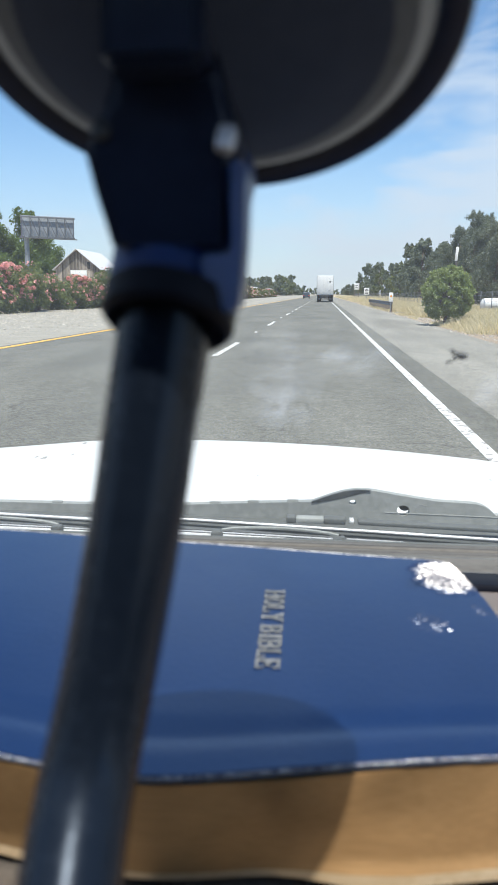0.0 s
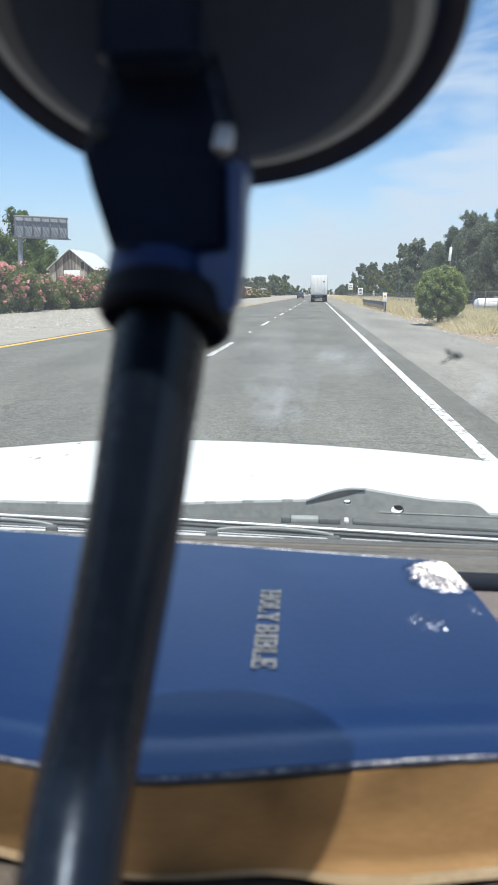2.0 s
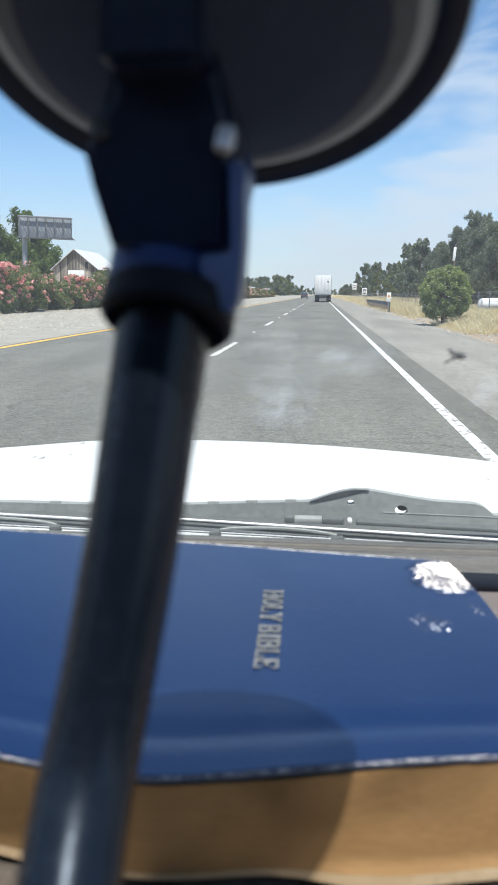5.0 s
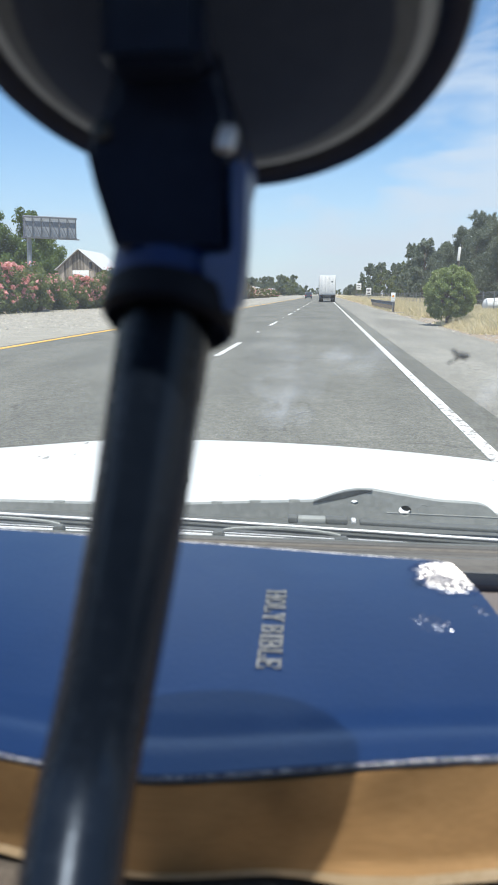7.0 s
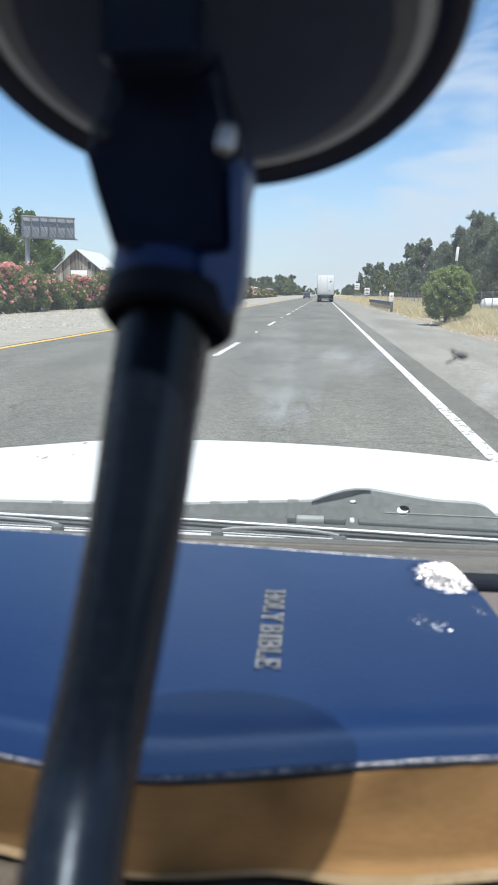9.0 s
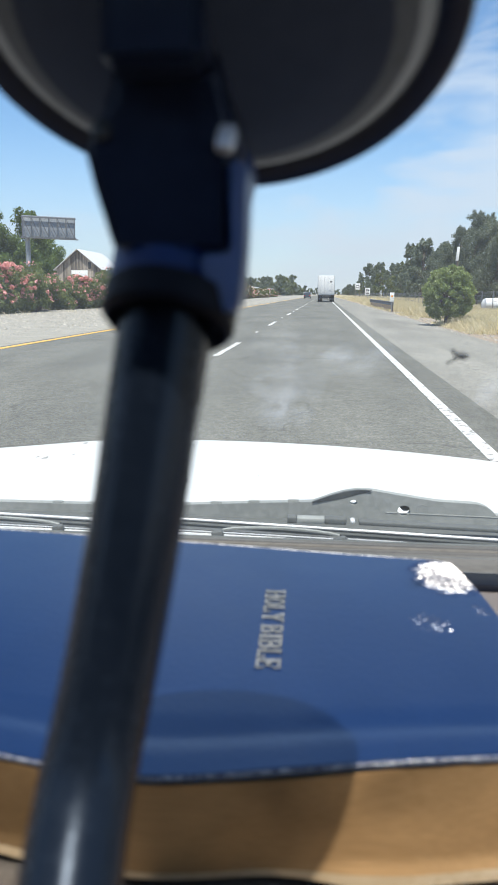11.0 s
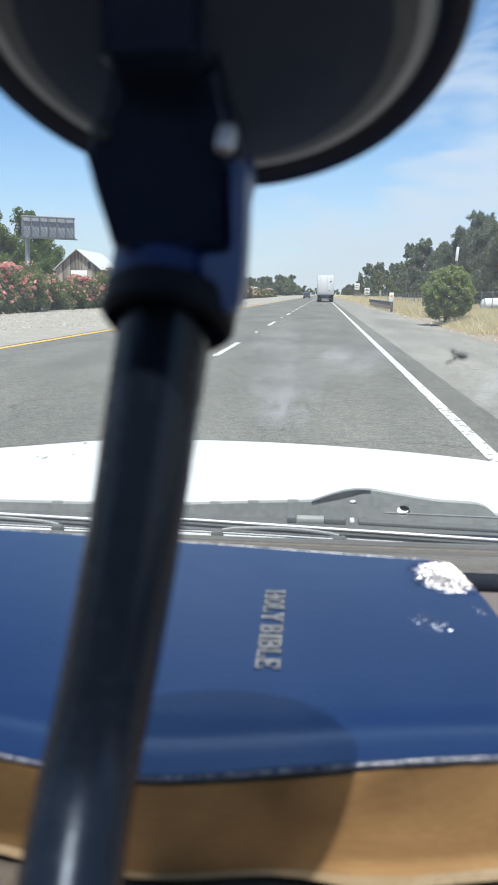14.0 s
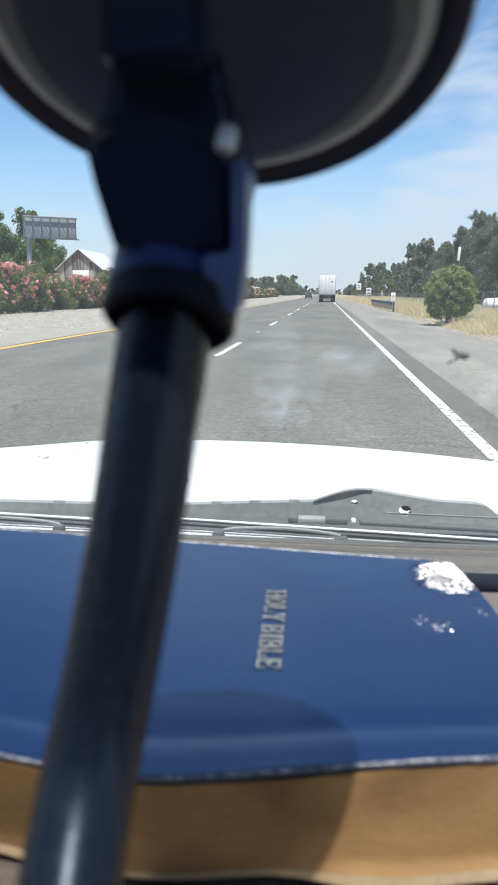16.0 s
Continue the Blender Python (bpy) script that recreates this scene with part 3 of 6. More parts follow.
strip("opposite_road", -36.0, -25.0, 0.04, 0.04, M_ROAD, "grey asphalt carriageway beyond the oleander hedge", "road")


def mark(name, x, w, y0, y1, material):
    bm = bmesh.new()
    box(bm, (x, (y0 + y1) / 2, 0.053), (w, y1 - y0, 0.008))
    return part(name, bm, material, road, smooth=False)


edge_line = mark("edge_line", 1.31, 0.12, Y0, Y1, M_LINE_W)
edge_line["label"] = "worn solid white edge line"
yellow_line = mark("median_line", -7.34, 0.20, Y0, Y1, M_LINE_Y)
yellow_line["label"] = "solid yellow line beside the median"
first_dash = mark("lane_dash", -2.15, 0.13, -2.0, 2.0, M_LINE_W)
first_dash.location.y = 16.5
for k in range(-5, 30):
    if k:
        d = first_dash.copy()
        scene.collection.objects.link(d)
        d.location.y = 16.5 + 14.5 * k
# raised round reflectors on the lane line
bm = bmesh.new()
turned(bm, (0, 0, 0.05), (0, 0, 1), [(0, 0.055), (0.012, 0.05), (0.02, 0.025)], seg=12)
dot = part("lane_reflector", bm, M_SIGN, road)
dot.location = (-2.15, 9.2, 0)
for k in range(1, 12):
    d = dot.copy()
    scene.collection.objects.link(d)
    d.location.y = 9.2 + 14.5 * k

# loose stones on the median and at the shoulder's edge
rng = np.random.default_rng(4)


def stones(name, n, xr, yr, z, s0, s1, label):
    c = np.column_stack([rng.uniform(*xr, n), rng.uniform(*yr, n), np.full(n, z)])
    octa = np.array([(1, 0, 0), (0, 1, 0), (-1, 0, 0), (0, -1, 0), (0, 0, 0.8), (0, 0, -0.8)])
    tri = np.array([(0, 1, 4), (1, 2, 4), (2, 3, 4), (3, 0, 4), (1, 0, 5), (2, 1, 5), (3, 2, 5), (0, 3, 5)])
    s = rng.uniform(s0, s1, n)[:, None, None] * (0.6 + 0.8 * rng.random((n, 6, 3)))
    v = (c[:, None, :] + octa[None] * s).reshape(-1, 3)
    f = (tri[None] + 6 * np.arange(n)[:, None, None]).reshape(-1, 3)
    return tagged(raw(name, v, f, [M_STONE]), label, "stones", kind="stuff")


stones("median_stones", 9000, (-20.5, -8.95), (15, 110), 0.02, 0.02, 0.07, "pale loose stones scattered over the median")
stones("shoulder_stones", 2500, (4.1, 6.4), (8, 90), 0.02, 0.015, 0.05, "small loose stones along the shoulder's edge")


# dry grass and weeds on the verge
def tufts(name, n, xr, yr, h0, h1, material, label, lean=0.35):
    x, y = rng.uniform(*xr, n), rng.uniform(*yr, n)
    keep = np.array([noise.noise((a * 0.45, b * 0.16, 3.0)) for a, b in zip(x, y)]) > -0.08
    x, y = x[keep], y[keep]
    n = len(x)
    h = rng.uniform(h0, h1, n) * np.clip((x - xr[0]) / 1.5 + 0.3, 0.3, 1)
    a = rng.uniform(0, 2 * np.pi, n)
    w = 0.0025 + 0.0045 * rng.random(n) + 0.00012 * y
    lx, ly = rng.normal(0, lean, n) * h, rng.normal(0, lean, n) * h
    z = np.zeros(n)
    v = np.stack([np.stack([x - w * np.cos(a), y - w * np.sin(a), z], 1), np.stack([x + w * np.cos(a), y + w * np.sin(a), z], 1),
                  np.stack([x + lx * 0.45 + w * 0.7 * np.cos(a), y + ly * 0.45 + w * 0.7 * np.sin(a), h * 0.6], 1),
                  np.stack([x + lx, y + ly, h], 1)], 1).reshape(-1, 3)
    f = np.concatenate([np.stack([np.arange(n) * 4 + i for i in q], 1) for q in ((0, 1, 2), (0, 2, 3))])
    return tagged(raw(name, v, f, [material]), label, "grass", kind="stuff")


tufts("dry_grass", 300000, (4.6, 13.0), (14, 95), 0.12, 0.50, M_GRASS, "tall straw-coloured dry grass on the verge")
tufts("far_dry_grass", 60000, (4.8, 19.0), (95, 330), 0.35, 0.8, M_GRASS, "straw-coloured dry grass further along the verge")
tufts("green_weeds", 4500, (4.7, 6.6), (20, 80), 0.08, 0.25, M_GRASS_G, "low green weeds at the shoulder's edge")
tufts("median_weeds", 900, (-20, -17), (20, 140), 0.1, 0.35, M_GRASS, "sparse dry weeds below the oleanders", 0.5)


# ---------- the car that carries the camera ----------
CX = -0.28          # the car's middle
RAKE = 26.8         # the windscreen's slope
TAN_W = math.tan(radians(RAKE))
car = thing("car", "white car driving in the lane, seen from inside past its dash", "car")


def glass_z(y):
    return H - 0.21 + (0.60 - y) * TAN_W


def hood_z(x, y):
    t = (y - 0.80) / 0.95
    crown = 0.02 * (1 - t) + 0.08 * t
    z = -0.240 - 0.117 * t + 0.012 * math.sin(math.pi * min(1, max(0, t))) - crown * (x - CX) ** 2
    if x < CX - 0.27:
        z -= 0.04 * t * (CX - 0.27 - x)
    if t > 1:
        z -= 2.6 * (t - 1) ** 1.3
    return H + z


bm = bmesh.new()
slab(bm, lambda u, v: (CX - 0.84 + 1.68 * u, 0.80 + 1.17 * v, hood_z(CX - 0.84 + 1.68 * u, 0.80 + 1.17 * v)), 40, 30, (0, -0.003, -0.012))
hood = part("hood", bm, M_WHITE_PAINT, car, "glossy white hood with small chips and droppings")
for sx in (-1, 1):
    bm = bmesh.new()
    x0 = CX + sx * 0.845
    slab(bm, lambda u, v: (x0 + sx * (0.07 * u), 0.45 + 1.5 * v, hood_z(CX + 0.84 * sx, max(0.8, 0.45 + 1.5 * v)) - 0.01 - 0.30 * u ** 2), 6, 20, (0, 0, -0.3))
    part("fender", bm, M_WHITE_PAINT, car)
    bm = bmesh.new()
    box(bm, (CX + sx * 0.88, -0.35, 0.78), (0.09, 1.5, 0.72), 0.02)
    door = part("door", bm, M_WHITE_PAINT, car)
    bm = bmesh.new()
    box(bm, (CX + sx * 0.93, -0.7, 0.95), (0.03, 0.16, 0.03), 0.008)
    part("door_handle", bm, M_BLACK, door)
    bm = bmesh.new()
    rod(bm, (CX + sx * 0.80, 0.60, glass_z(0.60) - 0.02), (CX + sx * 0.72, -0.28, glass_z(-0.28) - 0.01), 0.035, 0.035, 10)
    part("pillar", bm, M_WHITE_PAINT, car)
    bm = bmesh.new()
    rod(bm, (CX + sx * 0.72, -1.15, 1.14), (CX + sx * 0.70, -1.25, 1.52), 0.05, 0.04, 10)
    part("pillar", bm, M_WHITE_PAINT, car)
    bm = bmesh.new()
    box(bm, (CX + sx * 0.88, -1.95, 0.80), (0.09, 1.7, 0.70), 0.02)
    part("rear_side", bm, M_WHITE_PAINT, car)
    bm = bmesh.new()
    rod(bm, (CX + sx * 0.72, -2.2, 1.14), (CX + sx * 0.70, -2.0, 1.52), 0.05, 0.05, 10)
    part("pillar", bm, M_WHITE_PAINT, car)
    bm = bmesh.new()
    box(bm, (CX + sx * 0.62, 1.93, 0.66), (0.3, 0.08, 0.14), 0.02)
    part("headlight", bm, M_SIGN, car, "clear headlight")
    bm = bmesh.new()
    box(bm, (CX + sx * 0.98, 0.36, 1.14), (0.16, 0.09, 0.12), 0.03)
    part("wing_mirror", bm, M_WHITE_PAINT, car)
    for wy in (1.25, -1.85):
        bm = bmesh.new()
        turned(bm, (CX + sx * 0.74, wy, 0.362), (sx, 0, 0), [(0, 0.22), (0, 0.29), (0.02, 0.318), (0.18, 0.318), (0.2, 0.29), (0.2, 0.22)], 28, cap=False)
        tyre = part("tyre", bm, M_RUBBER, car)
        bm = bmesh.new()
        turned(bm, (CX + sx * 0.74, wy, 0.362), (sx, 0, 0), [(0, 0.222), (0.16, 0.222), (0.19, 0.20), (0.16, 0.10), (0.18, 0.04)], 20)
        part("rim", bm, M_STEEL, tyre)
bm = bmesh.new()
box(bm, (CX, 1.96, 0.58), (1.66, 0.16, 0.30), 0.05)
part("front_bumper", bm, M_WHITE_PAINT, car)
bm = bmesh.new()
box(bm, (CX, 1.965, 0.78), (0.9, 0.06, 0.10), 0.015)
part("grille", bm, M_BLACK, car)
bm = bmesh.new()
box(bm, (CX, -0.45, 0.36), (1.6, 4.4, 0.10), 0.03)
part("floor_pan", bm, M_DARKTRIM, car)
bm = bmesh.new()
slab(bm, lambda u, v: (CX - 0.76 + 1.52 * u, -2.1 + 1.82 * v, glass_z(-0.28) + 0.02 + 0.05 * math.sin(math.pi * v) * math.sin(math.pi * u)), 10, 10, (0, 0, -0.04))
part("roof", bm, M_WHITE_PAINT, car)
bm = bmesh.new()
box(bm, (CX, -2.76, 0.80), (1.7, 0.09, 0.70), 0.02)
part("tailgate", bm, M_WHITE_PAINT, car)
bm = bmesh.new()
box(bm, (CX, -2.10, 0.97), (1.5, 0.06, 1.06), 0.02)
part("rear_bulkhead", bm, M_DARKTRIM, car)
bm = bmesh.new()
slab(bm, lambda u, v: (CX - 0.74 + 1.48 * u, -2.06 + 1.78 * v, glass_z(-0.28) - 0.024 + 0.04 * math.sin(math.pi * v) * math.sin(math.pi * u)), 8, 8, (0, 0, -0.012))
part("headliner", bm, M_DARKTRIM, car, "dark headliner")
for sx in (-1, 1):
    bm = bmesh.new()
    box(bm, (CX + sx * 0.825, -0.75, 0.80), (0.015, 2.5, 0.68), 0.005)
    part("door_lining", bm, M_DARKTRIM, car)
    bm = bmesh.new()
    box(bm, (CX + sx * 0.77, -1.35, 1.32), (0.02, 1.4, 0.40), 0.005)
    part("side_window", bm, M_DGLASS, car, "dark tinted side window")
for sx in (-1, 1):
    bm = bmesh.new()
    box(bm, (CX + sx * 0.38, -0.95, 0.72), (0.52, 0.5, 0.18), 0.05)
    box(bm, (CX + sx * 0.38, -1.22, 1.05), (0.50, 0.14, 0.62), 0.05, Matrix.Rotation(radians(-12), 4, "X"))
    part("seat", bm, M_DARKTRIM, car, "dark cloth seat")

# windscreen with its dark band, seal and dirt
bm = bmesh.new()
slab(bm, lambda u, v: (CX - 0.78 + 1.56 * u, 0.625 - 0.905 * v, glass_z(0.625 - 0.905 * v)), 4, 4, (0, -0.005 * math.sin(radians(RAKE)), -0.005))
screen = part("windscreen", bm, M_GLASS, car, "clear raked windscreen with smears")
screen.visible_shadow = False
bm = bmesh.new()
slab(bm, lambda u, v: (CX - 0.78 + 1.56 * u, 0.632 - 0.022 * v, glass_z(0.632 - 0.022 * v) + 0.0005), 2, 2, (0, 0, -0.014))
part("windscreen_seal", bm, M_RUBBER, car, "black rubber seal")
for dy, dz, r in ((0.640, 0.001, 0.003), (0.605, 0.0010, 0.0018)):
    bm = bmesh.new()
    rod(bm, (CX - 0.78, dy, glass_z(dy) + dz), (CX + 0.78, dy, glass_z(dy) + dz), r)
    part("seal_bead", bm, M_COWL, car)


def on_glass(name, x, y, w, l, material, turn=0.0):
    bm = bmesh.new()
    c, s = math.cos(turn), math.sin(turn)

    def f(u, v):
        a, b = (u - 0.5) * w, (v - 0.5) * l
        yy = y + (a * s + b * c) * math.cos(radians(RAKE))
        return (x + a * c - b * s, yy, glass_z(yy) - 0.0085)
    v, q = grid(f, 4, 4)
    vs = [bm.verts.new(p) for p in v]
    for k in q:
        bm.faces.new([vs[i] for i in k])
    return part(name, bm, material, screen)


on_glass("smear", 0.0087, 0.2068, 0.0190, 0.0240, M_SMEAR, 0.2)
on_glass("smear", 0.0045, 0.2000, 0.0100, 0.0150, M_SMEAR, 0.7)
on_glass("smear", 0.0121, 0.1960, 0.0120, 0.0180, M_STREAK, -0.6)
on_glass("smear", -0.0128, 0.2300, 0.0250, 0.1100, M_STREAK, 0.10)
on_glass("smear", -0.0176, 0.2494, 0.0110, 0.0480, M_SMEAR, 0.12)
on_glass("smear", -0.0125, 0.2370, 0.0040, 0.0500, M_SMEAR, 0.22)
for k in range(5):
    on_glass("smear", -0.0083 - 0.0004 * k, 0.1880 + 0.0068 * k, 0.0070, 0.0046, M_SMEAR)
on_glass("smear", 0.0505, 0.2250, 0.0080, 0.0600, M_STREAK, -0.1)
bm = bmesh.new()
for dx, dy, r in ((0, 0, 0.0021), (0.0013, 0.0002, 0.0019), (-0.0018, -0.0016, 0.0012), (-0.0026, -0.0030, 0.0010), (-0.0008, 0.0022, 0.0011), (-0.0018, 0.0036, 0.0009), (-0.0024, 0.0048, 0.0007), (0.0010, 0.001, 0.0015)):
    yy = 0.2209 + dy * 1.12
    bmesh.ops.create_icosphere(bm, subdivisions=2, radius=r, matrix=Matrix.Translation((0.0403 + dx, yy, glass_z(yy) + 0.0006)) @ Matrix.Diagonal((0.75, 2.0, 0.5, 1)))
part("splat", bm, M_SPLAT, screen, "dark dried splat on the glass")

# cowl between the hood and the glass
bm = bmesh.new()
slab(bm, lambda u, v: (CX - 0.80 + 1.60 * u, 0.775 - 0.145 * v, H - 0.2445 + 0.0195 * v - 0.006 * math.sin(math.pi * v)), 40, 8, (0, 0, -0.03))
cowl = part("cowl_panel", bm, M_COWL, car, "weathered grey plastic cowl")


def ring(cx, cz, r, n=16, sq=0.9):
    return [(cx + r * math.cos(2 * math.pi * i / n), cz + sq * r * math.sin(2 * math.pi * i / n)) for i in range(n)]


def holed(bm, y0, y1, outer, holes):
    ends = []
    for y in (y0, y1):
        loops = []
        for lp in [outer] + holes:
            vs = [bm.verts.new((x, y, H + z)) for x, z in lp]
            loops.append(vs)
        ed = [bm.edges.new((vs[i], vs[(i + 1) % len(vs)])) for vs in loops for i in range(len(vs))]
        bmesh.ops.triangle_fill(bm, use_beauty=True, use_dissolve=False, edges=ed)
        ends.append(loops)
    for a, b in zip(*ends):
        for i in range(len(a)):
            bm.faces.new((a[i], a[(i + 1) % len(a)], b[(i + 1) % len(b)], b[i]))


# grey flange behind the hood that rises into a pressed bracket with holes
FLANGE = [(-1.05, -0.2385), (-0.3694, -0.2350), (-0.2586, -0.2348), (-0.1507, -0.2322), (-0.0741, -0.2279), (-0.0084, -0.2246)]
CREST = [(0.0131, -0.2162), (0.0266, -0.2120), (0.0406, -0.2097), (0.0558, -0.2099), (0.0802, -0.2137), (0.1046, -0.2174), (0.1287, -0.2205),
         (0.1586, -0.2215), (0.1706, -0.2224), (0.1778, -0.2247), (0.1840, -0.2289), (0.1903, -0.2345), (0.30, -0.2385), (0.50, -0.245)]
bm = bmesh.new()
holed(bm, 0.772, 0.782, FLANGE + CREST + [(0.50, -0.262), (-1.05, -0.262)], [ring(0.0915, -0.2322, 0.0070), ring(0.0367, -0.2242, 0.0040, 10, 0.75)])
part("bracket", bm, M_BRACKET, cowl, "grey pressed flange and bracket with round holes")
for hx, hz, hr in ((0.1112, -0.2306, 0.0065), (0.1317, -0.2300, 0.0055)):
    bm = bmesh.new()
    turned(bm, (hx, 0.7722, H + hz), (0, -1, 0), [(0, hr), (0.0003, hr), (0.0004, hr * 0.9), (0.0001, hr * 0.84)], 18)
    part("grommet", bm, M_BRACKET, cowl)
# folded wing of the bracket, overhanging
bm = bmesh.new()
top = [Vector((x, 0.7703, H + z * 0.998)) for x, z in FLANGE[-1:] + CREST[:4]]
low = [Vector((x, 0.7717, H + z)) for x, z in ((-0.0084, -0.2262), (0.0150, -0.2222), (0.0300, -0.2185), (0.0430, -0.2145), (0.0558, -0.2106))]
tv, lv = [bm.verts.new(p) for p in top], [bm.verts.new(p) for p in low]
bk = [bm.verts.new(p + Vector((0, 0.003, 0.0002))) for p in top]
for i in range(4):
    bm.faces.new((tv[i], tv[i + 1], lv[i + 1], lv[i]))
    bm.faces.new((bk[i], bk[i + 1], tv[i + 1], tv[i]))
part("bracket_fold", bm, M_COWL, cowl)
bm = bmesh.new()
rod(bm, (0.072, 0.7720, H - 0.2345), (0.30, 0.7720, H - 0.2385), 0.0005, 0.0005, 6)
part("crease", bm, M_BRACKET, cowl)
bm = bmesh.new()
turned(bm, (0.0945, 0.7830, H - 0.2290), (0, 1, 0), [(0, 0.0055), (0.001, 0.0068), (0.008, 0.0068)], 16)
part("bolt", bm, M_DARKTRIM, cowl)
# rubber clips along the hood's rear edge
for cx, cz in ((-0.1165, -0.2302), (-0.0735, -0.2276), (-0.0295, -0.2254), (-0.30, -0.2348)):
    bm = bmesh.new()
    box(bm, (cx, 0.7760, H + cz + 0.0004), (0.0125, 0.005, 0.0034), 0.0012)
    part("seal_clip", bm, M_BRACKET, cowl)
# blocks and gaps of the air intake below the bracket
for x0, x1, dz, hh, m in ((-0.0335, -0.0235, -0.2290, 0.0066, M_COWL), (-0.0235, 0.0052, -0.2292, 0.0058, M_BRACKET), (0.0052, 0.0275, -0.2292, 0.0064, M_COWL),
                          (0.0312, 0.0362, -0.2290, 0.0036, M_BRIGHT), (0.0400, 0.2600, -0.2330, 0.0042, M_COWL)):
    bm = bmesh.new()
    box(bm, ((x0 + x1) / 2, 0.722, H + dz), (x1 - x0, 0.012, hh), 0.0012, Matrix.Rotation(radians(1.6 if x1 > 0.2 else 0), 4, "Y"))
    part("intake_block", bm, m, cowl)
bm = bmesh.new()
rod(bm, (-0.1895, 0.95, hood_z(-0.1895, 0.95)), (-0.1895, 0.95, hood_z(-0.1895, 0.95) + 0.011), 0.009, 0.005, 12)
part("washer_nozzle", bm, M_BLACK, hood, "small black washer nozzle")
for mx, my, s in ((-0.47, 1.16, 0.012), (-0.44, 1.22, 0.008), (-0.52, 1.52, 0.012), (0.26, 1.1, 0.005), (-0.09, 1.02, 0.005), (-0.49, 1.18, 0.007)):
    bm = bmesh.new()
    bmesh.ops.create_icosphere(bm, subdivisions=2, radius=s * 0.75, matrix=Matrix.Translation((mx, my, hood_z(mx, my))) @ Matrix.Diagonal((0.5, 2.2, 0.1, 1)))
    part("dropping", bm, M_DROP, hood)


# wipers at rest on the glass
def wiper(arm, blades, claws, bridge):
    """arm, blades: lines of (x, z) below the eye; claws: where the bridge holds the blade."""
    (x0, z0), (x1, z1) = arm
    bm = bmesh.new()
    rod(bm, (x1 - 0.02, 0.705, H - 0.262), (x1 - 0.02, 0.705, H - 0.232), 0.012, 0.012, 14)
    w = part("wiper", bm, M_DARKTRIM, car, "dark wiper with rods coloured bright for the sun's glint")
    bm = bmesh.new()
    rod(bm, (x0, 0.66, H + z0), (x1, 0.66, H + z1), 0.0013, 0.0017, 10)
    part("wiper_arm", bm, M_BRIGHT, w, "steel arm coloured bright for the sun's glint")
    bm = bmesh.new()
    rod(bm, (x0, 0.662, H + z0 - 0.0042), (x1, 0.662, H + z1 - 0.0048), 0.0034, 0.0036, 8)
    part("arm_channel", bm, M_COWL, w)
    for line in blades:
        # bright rods imitate the highlight along the blade
        for dz, r in ((0.0010, 0.0006), (-0.0022, 0.0018)):
            bm = bmesh.new()
            for (a, b), (c, d) in zip(line, line[1:]):
                rod(bm, (a, 0.62, H + b + dz), (c, 0.62, H + d + dz), r, r, 8)
            part("blade", bm, M_BRIGHT, w)
        bm = bmesh.new()
        for (a, b), (c, d) in zip(line, line[1:]):
            rod(bm, (a, 0.624, H + b - 0.0018), (c, 0.624, H + d - 0.0018), 0.0030, 0.0030, 8)
        part("blade_rubber", bm, M_RUBBER, w)
    for cx, cz in claws:
        bm = bmesh.new()
        box(bm, (cx, 0.617, H + cz), (0.0105, 0.008, 0.0074), 0.0022, Matrix.Rotation(radians(-12), 4, "Y"))
        part("claw", bm, M_COWL, w)
    for (ax, az), (bx, bz), rise in bridge:
        bm = bmesh.new()
        pts = []
        for i in range(13):
            t = i / 12
            pts.append(Vector((ax + (bx - ax) * t, 0.628, H + az + (bz - az) * t + rise * math.sin(math.pi * t) ** 0.6)))
        for p, q in zip(pts, pts[1:]):
            rod(bm, p, q, 0.0016, 0.0016, 6)
        part("bridge", bm, M_BRACKET, w, "pale grey bridge")


wiper([(-0.150, -0.2123), (0.42, -0.2333)],
      [[(-0.150, -0.2112), (0.0125, -0.2152)], [(0.0250, -0.2149), (0.0761, -0.2163), (0.1153, -0.2194), (0.1551, -0.2222), (0.30, -0.2330)]],
      [(-0.0914, -0.2126), (0.0190, -0.2146)], [((-0.0880, -0.2120), (0.0180, -0.2140), 0.0042)])
wiper([(-0.62, -0.2050), (-0.2130, -0.2164)], [[(-0.62, -0.2060), (-0.1700, -0.2142)]],
      [(-0.2400, -0.2122), (-0.3500, -0.2102)], [((-0.3480, -0.2100), (-0.2430, -0.2120), 0.0040)])

# dash
bm = bmesh.new()


def dash_z(y):
    return H - 0.1385 - 0.22 * max(0.0, y - 0.30) - 0.9 * max(0.0, 0.06 - y)


slab(bm, lambda u, v: (CX - 0.80 + 1.60 * u, -0.02 + 0.556 * v, dash_z(-0.02 + 0.556 * v)), 8, 30, (0, 0, -0.25))
dash = part("dash", bm, M_DASH, car, "tan vinyl dash top")
bm = bmesh.new()
TILT = Matrix.Rotation(-math.atan(0.22), 4, "X")
box(bm, (CX, 0.386, dash_z(0.386) + 0.001), (1.5, 0.040, 0.006), 0.002, TILT)
part("defroster_slot", bm, M_COLLAR, dash, "black defroster slot")
bm = bmesh.new()
box(bm, (CX, 0.471, dash_z(0.471) + 0.0005), (1.56, 0.128, 0.006), 0.002, TILT)
rear_pad = part("dash_panel", bm, M_DASHPANEL, dash, "grey panel below the glass")
